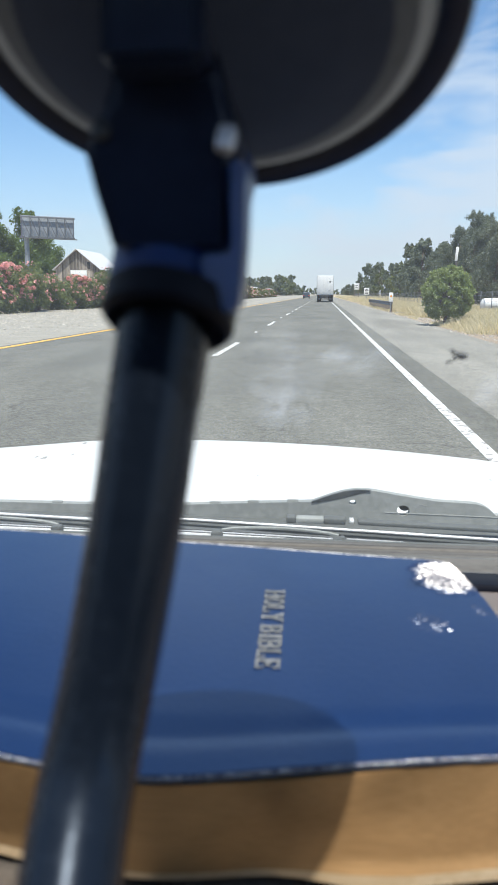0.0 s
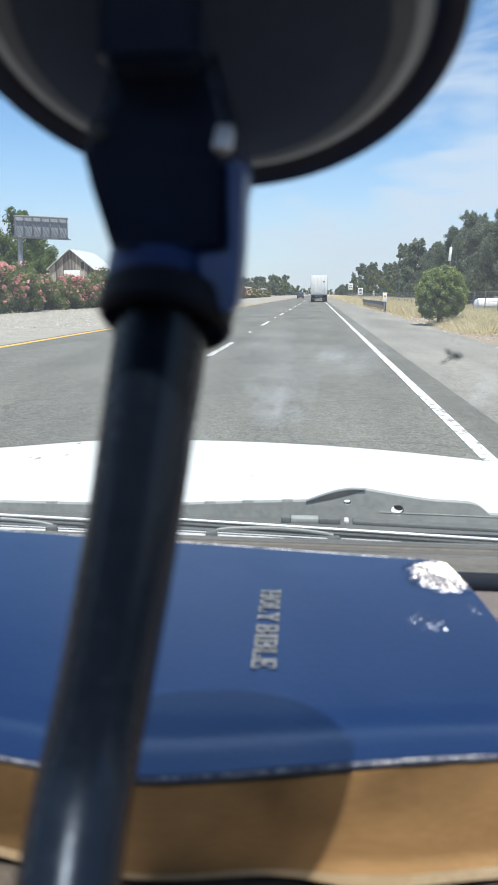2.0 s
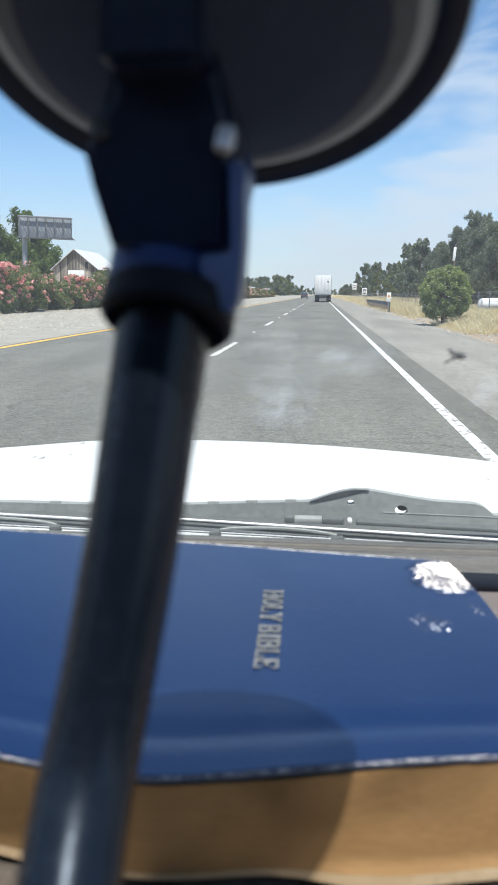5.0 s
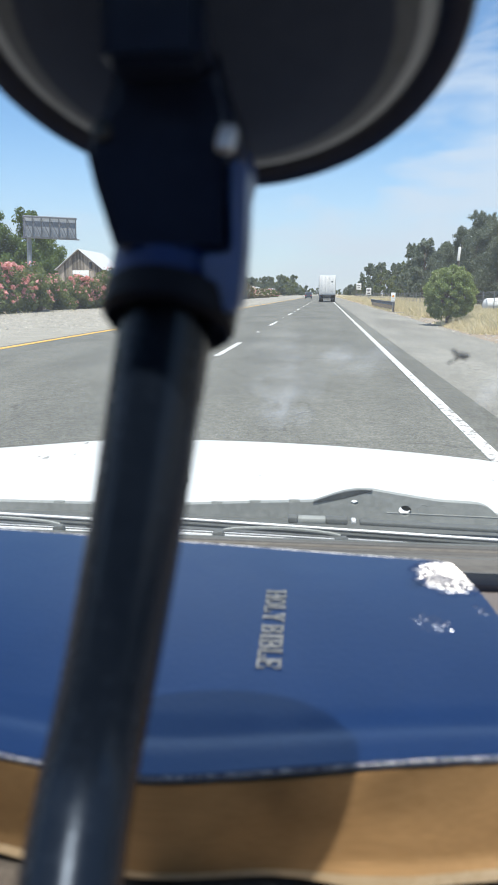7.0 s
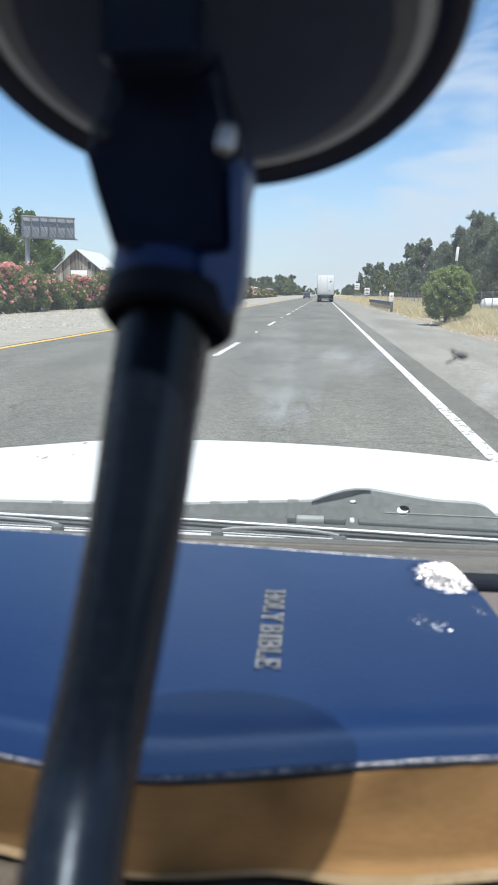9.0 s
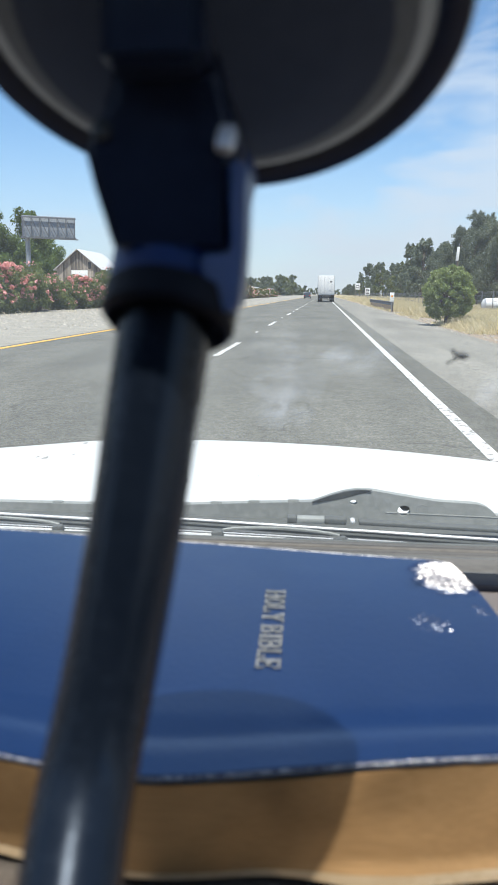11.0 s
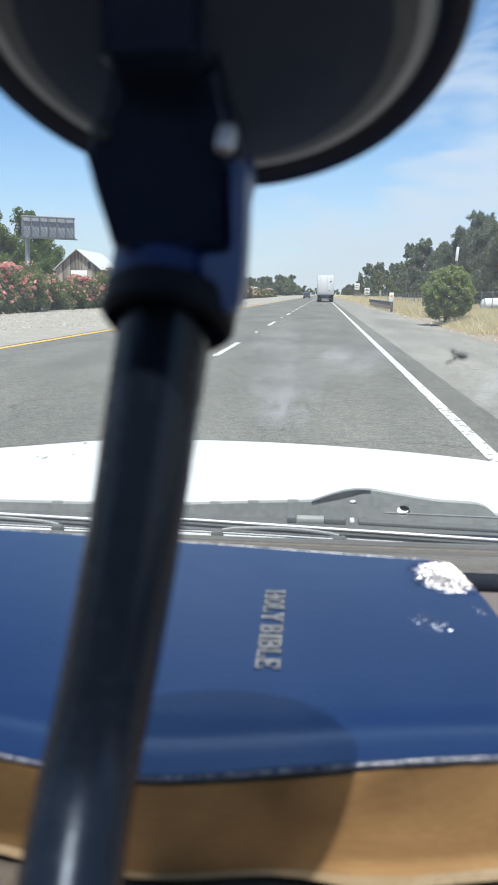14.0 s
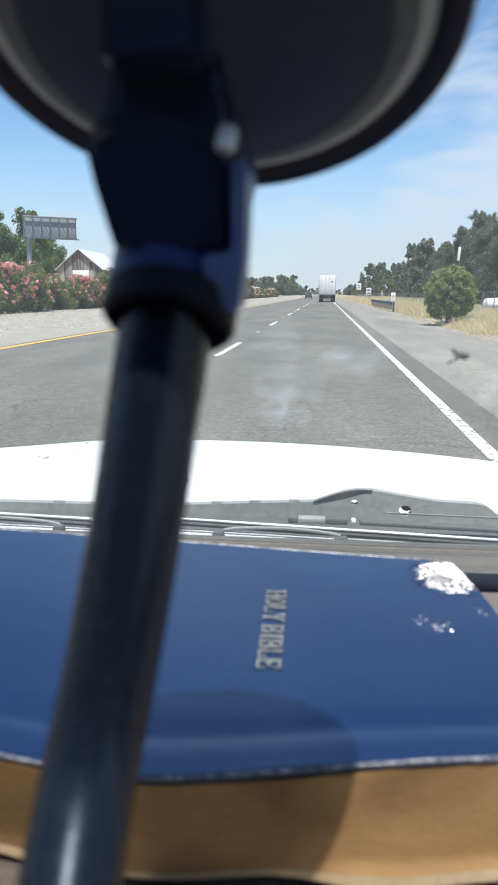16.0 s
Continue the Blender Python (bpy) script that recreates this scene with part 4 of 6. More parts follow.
for yy, rr, m in ((0.416, 0.0016, M_COWL), (0.440, 0.0014, M_DARKTRIM), (0.472, 0.0022, M_COWL), (0.488, 0.0016, M_DARKTRIM), (0.505, 0.0030, M_DASHPANEL), (0.519, 0.0018, M_DARKTRIM), (0.529, 0.0016, M_COWL)):
    bm = bmesh.new()
    rod(bm, (CX - 0.77, yy + 0.006, dash_z(yy) + 0.0036), (CX + 0.77, yy - 0.012, dash_z(yy) + 0.0040), rr, rr, 8)
    part("panel_rib", bm, m, rear_pad)

# ---------- things on the dash ----------
bm = bmesh.new()


def pad_edge(x):
    return 0.045 - 0.004 * math.sin(x * 70)


slab(bm, lambda u, v: (-0.20 + 0.285 * u, pad_edge(-0.20 + 0.285 * u) + (0.298 - pad_edge(-0.20 + 0.285 * u)) * v, H - 0.1365 + 0.0006 * math.sin(u * 160) * math.sin(v * 130)), 90, 90, (0, 0, -0.002))
pad = new("dash_pad", finish("dash_pad", bm, M_PAD))
tagged(pad, "dark ribbed rubber pad lying on the dash under the book", "pad")

book = thing("book", "thick blue leather book with gilt page edges lying on the dash", "book", (0, 0.2, H - 0.1365))
BX0, BX1 = -0.168, 0.0595


def near_y(x):
    return 0.1395 + 0.20 * (math.hypot(max(x, -0.09) + 0.038, 0.012) - 0.012)


def far_y(x):
    return 0.2847 - 0.105 * x - 0.0026 * max(0.0, (x - 0.042) / 0.010) ** 2


def cover_z(x, y):
    t = (y - near_y(x)) / (far_y(x) - near_y(x))
    z = -0.1042 + 0.0012 * math.sin(math.pi * min(1, max(0, t)))
    z -= 0.0008 * math.exp(-((t - 0.10) / 0.03) ** 2)
    z += 0.0010 * math.sin(x * 38 + 1.0) * (1 - t)
    z += 0.0003 * noise.noise((x * 22, y * 22, 0.3))
    return H + z


def local(bm, ob=book):
    bmesh.ops.transform(bm, matrix=ob.matrix_basis.inverted(), verts=bm.verts)
    return bm


bm = bmesh.new()


def cover(u, v):
    x = BX0 + (0.0602 - 0.0084 * v ** 3.5 - BX0) * u
    y = near_y(x) + (far_y(x) - near_y(x)) * v
    return (x, y, cover_z(x, y))


slab(bm, cover, 170, 110, (0, 0, -0.0022))
part("front_cover", local(bm), M_LEATHER, book, "grained blue leather cover")
bm = bmesh.new()


def fore_edge(u, v):
    """Page edges: nearly upright, fanned out at the foot."""
    x = BX0 + 0.004 + (BX1 - BX0 - 0.008) * u
    fan = max(0.0, (v - 0.80) / 0.20) * (min(1.0, max(0.0, (x + 0.004) / 0.012)) + min(1.0, max(0.0, (-0.058 - x) / 0.008)))
    lean = min(1.0, max(0.0, (x + 0.012) / 0.035))
    return (x, near_y(x) - 0.0004 + (0.0024 - 0.0042 * lean) * v - (0.0013 + 0.0010 * u) * fan ** 1.3 + 0.0003 * math.sin(u * 23 + v * 5), H - 0.1066 + 0.0008 * math.sin(u * 9) * (1 - v) - 0.0270 * v)


slab(bm, lambda u, v: fore_edge(u, 0.92 * v), 60, 22, (0, 0.045, 0))
part("page_block", local(bm), M_GOLD, book, "gilt page edges")
# lowest strip in a paler tone that stands in for sunlight on it
bm = bmesh.new()
slab(bm, lambda u, v: fore_edge(u, 0.92 + 0.08 * v), 60, 8, (0, 0.045, 0))
part("page_foot", local(bm), M_PAPER, book, "foot of the page edges, coloured pale as if sunlit")
bm = bmesh.new()
slab(bm, lambda u, v: (BX0 + (BX1 - BX0) * u, near_y(BX0 + (BX1 - BX0) * u) + 0.0085 + 0.123 * v, H - 0.1340), 60, 4, (0, 0, -0.0024))
part("back_cover", local(bm), M_LEATHER, book)
N = 240
for y_of, z_of, rr, rm in ((lambda x: near_y(x) - 0.0002, None, 0.0007, M_ROLL), (lambda x: far_y(x), None, 0.0011, M_FOIL)):
    bm = bmesh.new()
    pts = []
    for i in range(N + 1):
        x = BX0 + (BX1 - (0.0077 if rm is M_FOIL else 0.0) - BX0) * i / N
        y = y_of(x)
        pts.append(Vector((x, y, (cover_z(x, y) - 0.0008) if z_of is None else z_of)))
    wave = 0.35 if rm is M_ROLL else 0.15
    rad = [rr * (0.9 + wave * noise.noise((p.x * 420, p.y * 420, 1.7))) for p in pts]
    for i in range(N):
        rod(bm, pts[i], pts[i + 1], rad[i], rad[i + 1], 6)
    part("rolled_edge", local(bm), rm, book, "shiny worn rolled edge with sparkle in its colour")
# gilt title on the cover
def bar(x0, y0, x1, y1):
    return [[(x0, y0), (x1, y0), (x1, y1), (x0, y1)]]


def stem(x, w=0.20):
    """An upright stroke with slab serifs at head and foot."""
    return bar(x, 0.0, x + w, 1.0) + bar(x - 0.09, 0.0, x + w + 0.09, 0.10) + bar(x - 0.09, 0.90, x + w + 0.09, 1.0)


def bow(cx, cy, rx, ry, wx, wy, a0, a1, n=14):
    """A curved stroke, thick at its sides and thin above and below."""
    ps = [(radians(a0 + (a1 - a0) * i / n)) for i in range(n + 1)]
    out = [(cx + rx * math.cos(a), cy + ry * math.sin(a)) for a in ps]
    inn = [(cx + (rx - wx) * math.cos(a), cy + (ry - wy) * math.sin(a)) for a in ps]
    return [[out[i], out[i + 1], inn[i + 1], inn[i]] for i in range(n)]


LETTER_B = stem(0.12) + bar(0.3, 0.90, 0.58, 1.0) + bar(0.3, 0.46, 0.58, 0.56) + bar(0.3, 0.0, 0.58, 0.10) + bow(0.56, 0.745, 0.34, 0.255, 0.20, 0.10, -90, 90) + bow(0.56, 0.28, 0.38, 0.28, 0.21, 0.10, -90, 90)
LETTERS = {"H": stem(0.12) + stem(0.70) + bar(0.3, 0.45, 0.72, 0.56),
           "O": bow(0.5, 0.5, 0.46, 0.5, 0.22, 0.10, 0, 360, 26),
           "L": stem(0.14) + bar(0.3, 0.0, 0.92, 0.10) + bar(0.80, 0.0, 0.92, 0.34),
           "Y": bar(0.40, 0.0, 0.60, 0.48) + bar(0.30, 0.0, 0.70, 0.10) + [[(0.10, 0.95), (0.32, 0.95), (0.60, 0.45), (0.40, 0.42)]] + [[(0.76, 0.95), (0.90, 0.95), (0.60, 0.42), (0.47, 0.48)]]
           + bar(0.0, 0.90, 0.42, 1.0) + bar(0.62, 0.90, 1.0, 1.0),
           "B": LETTER_B, "I": stem(0.40),
           "E": stem(0.12) + bar(0.3, 0.90, 0.90, 1.0) + bar(0.3, 0.46, 0.70, 0.56) + bar(0.3, 0.0, 0.92, 0.10) + bar(0.79, 0.70, 0.90, 1.0) + bar(0.80, 0.0, 0.92, 0.32) + bar(0.60, 0.36, 0.70, 0.66)}
WIDTHS = [("H", 1.12), ("O", 0.95), ("L", 0.88), ("Y", 1.0), (" ", 0.34), ("B", 0.95), ("I", 0.55), ("B", 0.95), ("L", 0.88), ("E", 0.98)]
total, along = sum(w for _, w in WIDTHS), 0.0
bm = bmesh.new()
for k, (ch, w) in enumerate(WIDTHS):
    for quad in LETTERS.get(ch, []):
        vs = []
        for px, py in quad:
            a = (along + (px - 0.225 if ch == "I" else px * w * 0.97)) / total
            x, y = -0.0184 + 0.0070 * py + 0.0012 * a, 0.2402 - 0.0556 * a
            vs.append(bm.verts.new((x, y, cover_z(x, y) + 0.00025)))
        bm.faces.new(vs)
    along += w
ext = bmesh.ops.extrude_face_region(bm, geom=bm.faces[:])
for v in [g for g in ext["geom"] if isinstance(g, bmesh.types.BMVert)]:
    v.co.z += 0.0002
title = part("title", local(bm), M_LETTER, book, "gilt title letters HOLY BIBLE", smooth=False)
title["label"] = "worn gilt title reading HOLY BIBLE"

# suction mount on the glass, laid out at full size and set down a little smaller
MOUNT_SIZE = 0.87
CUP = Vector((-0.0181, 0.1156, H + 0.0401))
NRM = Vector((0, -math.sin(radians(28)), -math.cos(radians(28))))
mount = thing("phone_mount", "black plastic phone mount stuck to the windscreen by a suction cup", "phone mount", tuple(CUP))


def mlocal(bm):
    bmesh.ops.transform(bm, matrix=mount.matrix_basis.inverted(), verts=bm.verts)
    return bm


bm = bmesh.new()
turned(bm, CUP, NRM, [(0.0, 0.0384), (0.0014, 0.0384), (0.0022, 0.0378), (0.0024, 0.0350), (0.0016, 0.0335), (0.0, 0.0333)], 72, cap=False)
part("cup_rim", mlocal(bm), M_BLACK, mount, "black rubber cup rim")
# rings step darker inward, imitating sunlight that comes through near the rim
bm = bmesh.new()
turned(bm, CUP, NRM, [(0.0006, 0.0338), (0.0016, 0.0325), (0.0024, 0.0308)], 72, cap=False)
part("cup_lip", mlocal(bm), M_LIP, mount, "ring inside the rim, coloured pale for light coming through")
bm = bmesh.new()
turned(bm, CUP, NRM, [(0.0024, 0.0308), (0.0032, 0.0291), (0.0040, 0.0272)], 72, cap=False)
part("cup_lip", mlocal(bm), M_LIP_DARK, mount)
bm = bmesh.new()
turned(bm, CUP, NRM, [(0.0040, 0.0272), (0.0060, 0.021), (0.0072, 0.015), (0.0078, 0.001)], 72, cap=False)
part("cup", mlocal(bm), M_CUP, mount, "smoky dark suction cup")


def M_(x, y, z):
    return Vector((x, y, H + z))


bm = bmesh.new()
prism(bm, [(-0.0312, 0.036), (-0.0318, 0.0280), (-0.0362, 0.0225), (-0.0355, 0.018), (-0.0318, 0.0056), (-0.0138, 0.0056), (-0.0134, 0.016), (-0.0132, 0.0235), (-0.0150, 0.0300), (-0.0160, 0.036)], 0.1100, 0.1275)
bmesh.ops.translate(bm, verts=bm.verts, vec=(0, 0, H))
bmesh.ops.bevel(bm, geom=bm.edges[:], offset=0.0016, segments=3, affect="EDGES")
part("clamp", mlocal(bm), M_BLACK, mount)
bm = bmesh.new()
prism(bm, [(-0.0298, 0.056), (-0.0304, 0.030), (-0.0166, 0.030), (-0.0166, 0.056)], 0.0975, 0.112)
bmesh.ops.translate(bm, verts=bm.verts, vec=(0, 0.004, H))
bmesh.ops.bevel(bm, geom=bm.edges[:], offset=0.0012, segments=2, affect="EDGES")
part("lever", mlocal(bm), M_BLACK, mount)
# screw head whose glint is put into its pale colour
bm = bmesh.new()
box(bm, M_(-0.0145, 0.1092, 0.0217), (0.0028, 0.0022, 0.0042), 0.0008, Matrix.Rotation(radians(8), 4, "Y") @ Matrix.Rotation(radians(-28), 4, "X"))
part("screw", mlocal(bm), M_BRIGHT, mount, "small screw head, coloured pale for a sun glint")
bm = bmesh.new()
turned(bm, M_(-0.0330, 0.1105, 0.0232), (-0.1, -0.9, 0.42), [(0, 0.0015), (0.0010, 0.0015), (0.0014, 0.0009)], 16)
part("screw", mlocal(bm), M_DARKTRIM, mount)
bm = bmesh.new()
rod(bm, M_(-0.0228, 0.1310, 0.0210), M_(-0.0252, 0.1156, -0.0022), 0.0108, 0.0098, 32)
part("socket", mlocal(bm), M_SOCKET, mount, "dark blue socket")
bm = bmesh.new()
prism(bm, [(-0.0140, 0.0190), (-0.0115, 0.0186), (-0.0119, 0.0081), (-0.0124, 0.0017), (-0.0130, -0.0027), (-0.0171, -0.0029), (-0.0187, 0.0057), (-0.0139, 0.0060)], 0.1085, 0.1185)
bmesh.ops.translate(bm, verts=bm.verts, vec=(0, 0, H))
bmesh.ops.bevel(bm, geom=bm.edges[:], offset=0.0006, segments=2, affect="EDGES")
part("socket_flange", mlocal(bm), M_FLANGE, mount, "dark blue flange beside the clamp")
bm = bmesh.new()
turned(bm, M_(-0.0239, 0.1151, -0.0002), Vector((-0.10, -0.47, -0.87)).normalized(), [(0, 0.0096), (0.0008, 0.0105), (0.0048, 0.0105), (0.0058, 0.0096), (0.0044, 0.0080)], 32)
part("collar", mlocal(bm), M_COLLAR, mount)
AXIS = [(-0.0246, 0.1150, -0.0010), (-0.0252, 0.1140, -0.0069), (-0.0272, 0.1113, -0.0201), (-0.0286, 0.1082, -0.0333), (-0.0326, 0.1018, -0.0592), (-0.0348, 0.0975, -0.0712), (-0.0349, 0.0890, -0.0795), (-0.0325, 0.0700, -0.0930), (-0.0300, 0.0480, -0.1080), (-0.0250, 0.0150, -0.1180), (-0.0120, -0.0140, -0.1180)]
path = bpy.data.curves.new("arm", "CURVE")
path.dimensions, path.bevel_depth, path.bevel_resolution, path.resolution_u, path.use_fill_caps = "3D", 0.0075, 8, 8, True
sp = path.splines.new("NURBS")
sp.points.add(len(AXIS) - 1)
sp.use_endpoint_u, sp.order_u = True, 4
for p, c in zip(sp.points, AXIS):
    p.co = (c[0], c[1], c[2] + H, 1)
po = bpy.data.objects.new("arm", path)
scene.collection.objects.link(po)
arm_me = bpy.data.meshes.new_from_object(po.evaluated_get(bpy.context.evaluated_depsgraph_get()))
bpy.data.objects.remove(po)
bm = bmesh.new()
bm.from_mesh(arm_me)
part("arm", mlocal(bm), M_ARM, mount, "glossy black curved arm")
# the cradle that holds the phone, just behind the lens
bm = bmesh.new()
box(bm, (0.0, -0.020, H - 0.050), (0.084, 0.012, 0.165), 0.004, pose(0, 0, 0, PITCH, 0, YAW))
part("cradle", mlocal(bm), M_BLACK, mount, "black phone cradle")
EYE = Vector((0, 0, H))
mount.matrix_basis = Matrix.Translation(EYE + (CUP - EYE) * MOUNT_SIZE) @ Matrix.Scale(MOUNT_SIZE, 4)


# ---------- vegetation ----------
def limb(bm, p, q, r0, r1, rng, bends=3, seg=7):
    p, q = Vector(p), Vector(q)
    last, lr = p, r0
    for i in range(1, bends + 1):
        t = i / bends
        c = p.lerp(q, t) + Vector(rng.normal(0, 0.04, 3)) * (q - p).length * (0 if i == bends else 1)
        r = r0 + (r1 - r0) * t
        rod(bm, last, c, lr, r, seg)
        last, lr = c, r


def tree(name, label, seed, height, spread, material, n, size, shape="tall", group="", trunk_h=0.25, category="tree", clumps=0):
    rng = np.random.default_rng(seed)
    t = thing(name, label, category, (0, 0, 0), group)
    bm = bmesh.new()
    top = height * 0.86
    limb(bm, (0, 0, -0.1), (rng.normal(0, 0.3), rng.normal(0, 0.3), top), height * 0.022 + 0.05, 0.03, rng, 5, 9)
    cs, rs = [], []
    k = clumps or (44 if shape == "tall" else 30)
    for i in range(k):
        f = trunk_h + (1 - trunk_h) * (i + rng.random()) / k
        a = rng.uniform(0, 2 * math.pi)
        prof = math.sin(math.pi * min(1, (0.12 + 0.86 * ((f - trunk_h) / (1 - trunk_h)) ** (0.85 if shape == "tall" else 0.7)))) ** 0.7
        d = spread * prof * rng.uniform(0.35, 1.0)
        c = (d * math.cos(a), d * math.sin(a), height * f * rng.uniform(0.93, 1.0))
        limb(bm, (0, 0, max(0.3, height * f * 0.72)), c, 0.05 + height * 0.005 * (1 - f), 0.015, rng, 3, 5)
        cs.append(c)
        rs.append(spread * rng.uniform(0.2, 0.4) * (1.1 - 0.45 * f))
        if shape == "tall":
            for up in (0.5, 1.0, 1.45):
                cs.append((c[0] * (1 + 0.06 * up), c[1] * (1 + 0.06 * up), c[2] + up * height * 0.055))
                rs.append(spread * 0.17 / (0.6 + up))
        for _ in range(3):
            o = rng.normal(0, 1, 3) * rs[-1] * 0.8
            cs.append((c[0] + o[0], c[1] + o[1], max(height * trunk_h * 0.7, c[2] + o[2])))
            rs.append(spread * rng.uniform(0.06, 0.2))
    part("trunk", bm, M_BARK, t)
    v, f = leaves(rng, cs, rs, n, size, 2.0, 0.9, 0.6)
    crown = raw("crown", v, f, [material], t)
    return t


def shrub(name, label, seed, w, h, mats, n, size, flower, n_flower, group="oleander hedge", category="shrub", clumps=24):
    rng = np.random.default_rng(seed)
    t = thing(name, label, category, (0, 0, 0), group)
    bm = bmesh.new()
    cs, rs = [], []
    for i in range(clumps):
        a, d = rng.uniform(0, 2 * math.pi), w / 2 * rng.uniform(0.1, 0.92)
        z = h * rng.uniform(0.14, 0.86) * (1 - 0.3 * (2 * d / w) ** 2)
        c = (d * math.cos(a), d * math.sin(a), z)
        limb(bm, (c[0] * 0.25, c[1] * 0.25, -0.05), c, 0.03, 0.01, rng, 2, 5)
        cs.append(c)
        rs.append(h * rng.uniform(0.17, 0.30))
    part("stems", bm, M_BARK, t)
    v, f = leaves(rng, cs, rs, n, size, 2.6, 0.95)
    v[:, 2] = np.maximum(v[:, 2], 0.02)
    raw("leaves", v, f, [mats], t)
    if n_flower:
        fc_, fr_ = [], []
        for c, r in zip(cs, rs):
            for _ in range(6):
                d = rng.normal(0, 1, 3)
                d[2] = abs(d[2]) * 0.7
                d /= np.linalg.norm(d)
                fc_.append(np.array(c) + d * r * 0.95)
                fr_.append(r * rng.uniform(0.10, 0.34))
        v, f = leaves(rng, fc_, fr_, n_flower, size * 1.25, 1.1, 0.9)
        raw("blossoms", v, f, [flower], t)
    return t


def place(src, x, y, s=1.0, rz=0.0, sz=None, first=False):
    m = pose(x, y, 0.0, 0, 0, rz) @ Matrix.Diagonal((s, s, sz or s, 1))
    if first:
        src.matrix_basis = m
        return src
    return copy_thing(src, m)


# oleander hedge on the median
rng = np.random.default_rng(11)
HEDGE = [shrub("oleander", "oleander shrub full of salmon-pink blossom on the gravel median", 21, 3.4, 2.7, M_OLE, 8200, 0.085, M_PINK, 10500),
         shrub("oleander", "green oleander shrub with few pink blossoms on the median", 22, 3.6, 2.8, M_OLE, 9500, 0.09, M_PINK, 600),
         shrub("oleander", "dry olive-brown oleander shrub with cream blossoms on the median", 23, 3.3, 2.5, M_OLE_DRY, 8600, 0.085, M_CREAM, 900),
         shrub("oleander", "oleander shrub with scattered pink blossom on the median", 24, 3.5, 2.6, M_OLE, 8600, 0.09, M_PINK, 1800)]
HEDGE_FAR = [shrub("oleander", "oleander shrub full of salmon-pink blossom far along the median", 25, 3.4, 2.7, M_OLE, 1500, 0.20, M_PINK, 1300, clumps=12),
             shrub("oleander", "green oleander shrub with few pink blossoms far along the median", 26, 3.6, 2.8, M_OLE, 1800, 0.20, M_PINK, 90, clumps=12),
             shrub("oleander", "dry olive-brown oleander shrub with cream blossoms far along the median", 27, 3.3, 2.5, M_OLE_DRY, 1700, 0.20, M_CREAM, 500, clumps=12),
             shrub("oleander", "oleander shrub with scattered pink blossom far along the median", 28, 3.5, 2.6, M_OLE, 1700, 0.20, M_PINK, 300, clumps=12)]
ORDER = [0, 3, 1, 1, 0, 0, 0, 0, 1, 3, 1, 3, 0, 0, 2, 1]
used = set()
for i in range(74):
    k = ORDER[i % len(ORDER)] if i < 16 else int(rng.choice([0, 1, 1, 2, 2, 2, 3]))
    y = 30.0 + 2.8 * i + rng.uniform(-0.4, 0.4) if i < 40 else 146 + 5.2 * (i - 40) + rng.uniform(-1, 1)
    kind = HEDGE if i < 16 else HEDGE_FAR
    place(kind[k], -21.6 + rng.uniform(-0.6, 0.6), y, rng.uniform(1.05, 1.16) if i < 9 else rng.uniform(0.86, 0.98) if i < 14 else rng.uniform(1.10, 1.3) if i < 52 else rng.uniform(0.75, 1.0), rng.uniform(0, 360), None, (i < 16, k) not in used)
    used.add((i < 16, k))

# dark row of trees behind the verge fence
ROW = [tree("roadside_tree", "tall dark grey-green tree in the row behind the fence", 31, 12.5, 3.6, M_EUC, 32000, 0.120, group="roadside trees", trunk_h=0.08),
       tree("roadside_tree", "tall dark ragged tree in the row behind the fence", 32, 11.0, 3.9, M_EUC, 32000, 0.120, group="roadside trees", trunk_h=0.08)]
ROW_FAR = [tree("roadside_tree", "tall dark grey-green tree far along the row", 34, 12.5, 3.6, M_EUC, 5500, 0.30, group="roadside trees", trunk_h=0.08, clumps=22),
           tree("roadside_tree", "tall dark ragged tree far along the row", 35, 11.0, 3.9, M_EUC, 5500, 0.30, group="roadside trees", trunk_h=0.08, clumps=22),
           tree("roadside_tree", "dusty olive-green tree far along the row", 36, 9.0, 3.4, M_OLIVE, 4800, 0.30, group="roadside trees", trunk_h=0.08, clumps=22)]
used = set()
for i, (x, y, k, h) in enumerate([(18.2, 79, 1, 8.6), (19.6, 84, 0, 10.6), (17.6, 88, 1, 11.2), (18.6, 94, 0, 13.4), (16.6, 93, 1, 12.2), (21.5, 100, 0, 13.6), (24.0, 90, 1, 11.0),
                                  (18.8, 111, 0, 10.2), (18.0, 119, 1, 10.6), (19.4, 128, 0, 11.4), (18.0, 137, 1, 11.0), (18.6, 147, 1, 11.2), (18.0, 158, 0, 11.6), (22.0, 140, 1, 11.0),
                                  (18.4, 178, 2, 8.6), (18.0, 194, 1, 9.4), (18.6, 212, 0, 10.2), (18.0, 232, 2, 9.6), (18.8, 254, 1, 12.2), (18.2, 278, 0, 12.0), (18.0, 302, 1, 13.8),
                                  (18.0, 345, 2, 7.8), (17.6, 390, 1, 8.2), (17.0, 440, 0, 8.0), (17.0, 500, 1, 8.0), (28, 72, 1, 9.0), (31, 80, 0, 10.0)]):
    place((ROW if y < 130 else ROW_FAR)[k], x, y, h / (12.9, 11.4, 9.3)[k], 47.0 * i, None, (y < 130, k) not in used)
    used.add((y < 130, k))

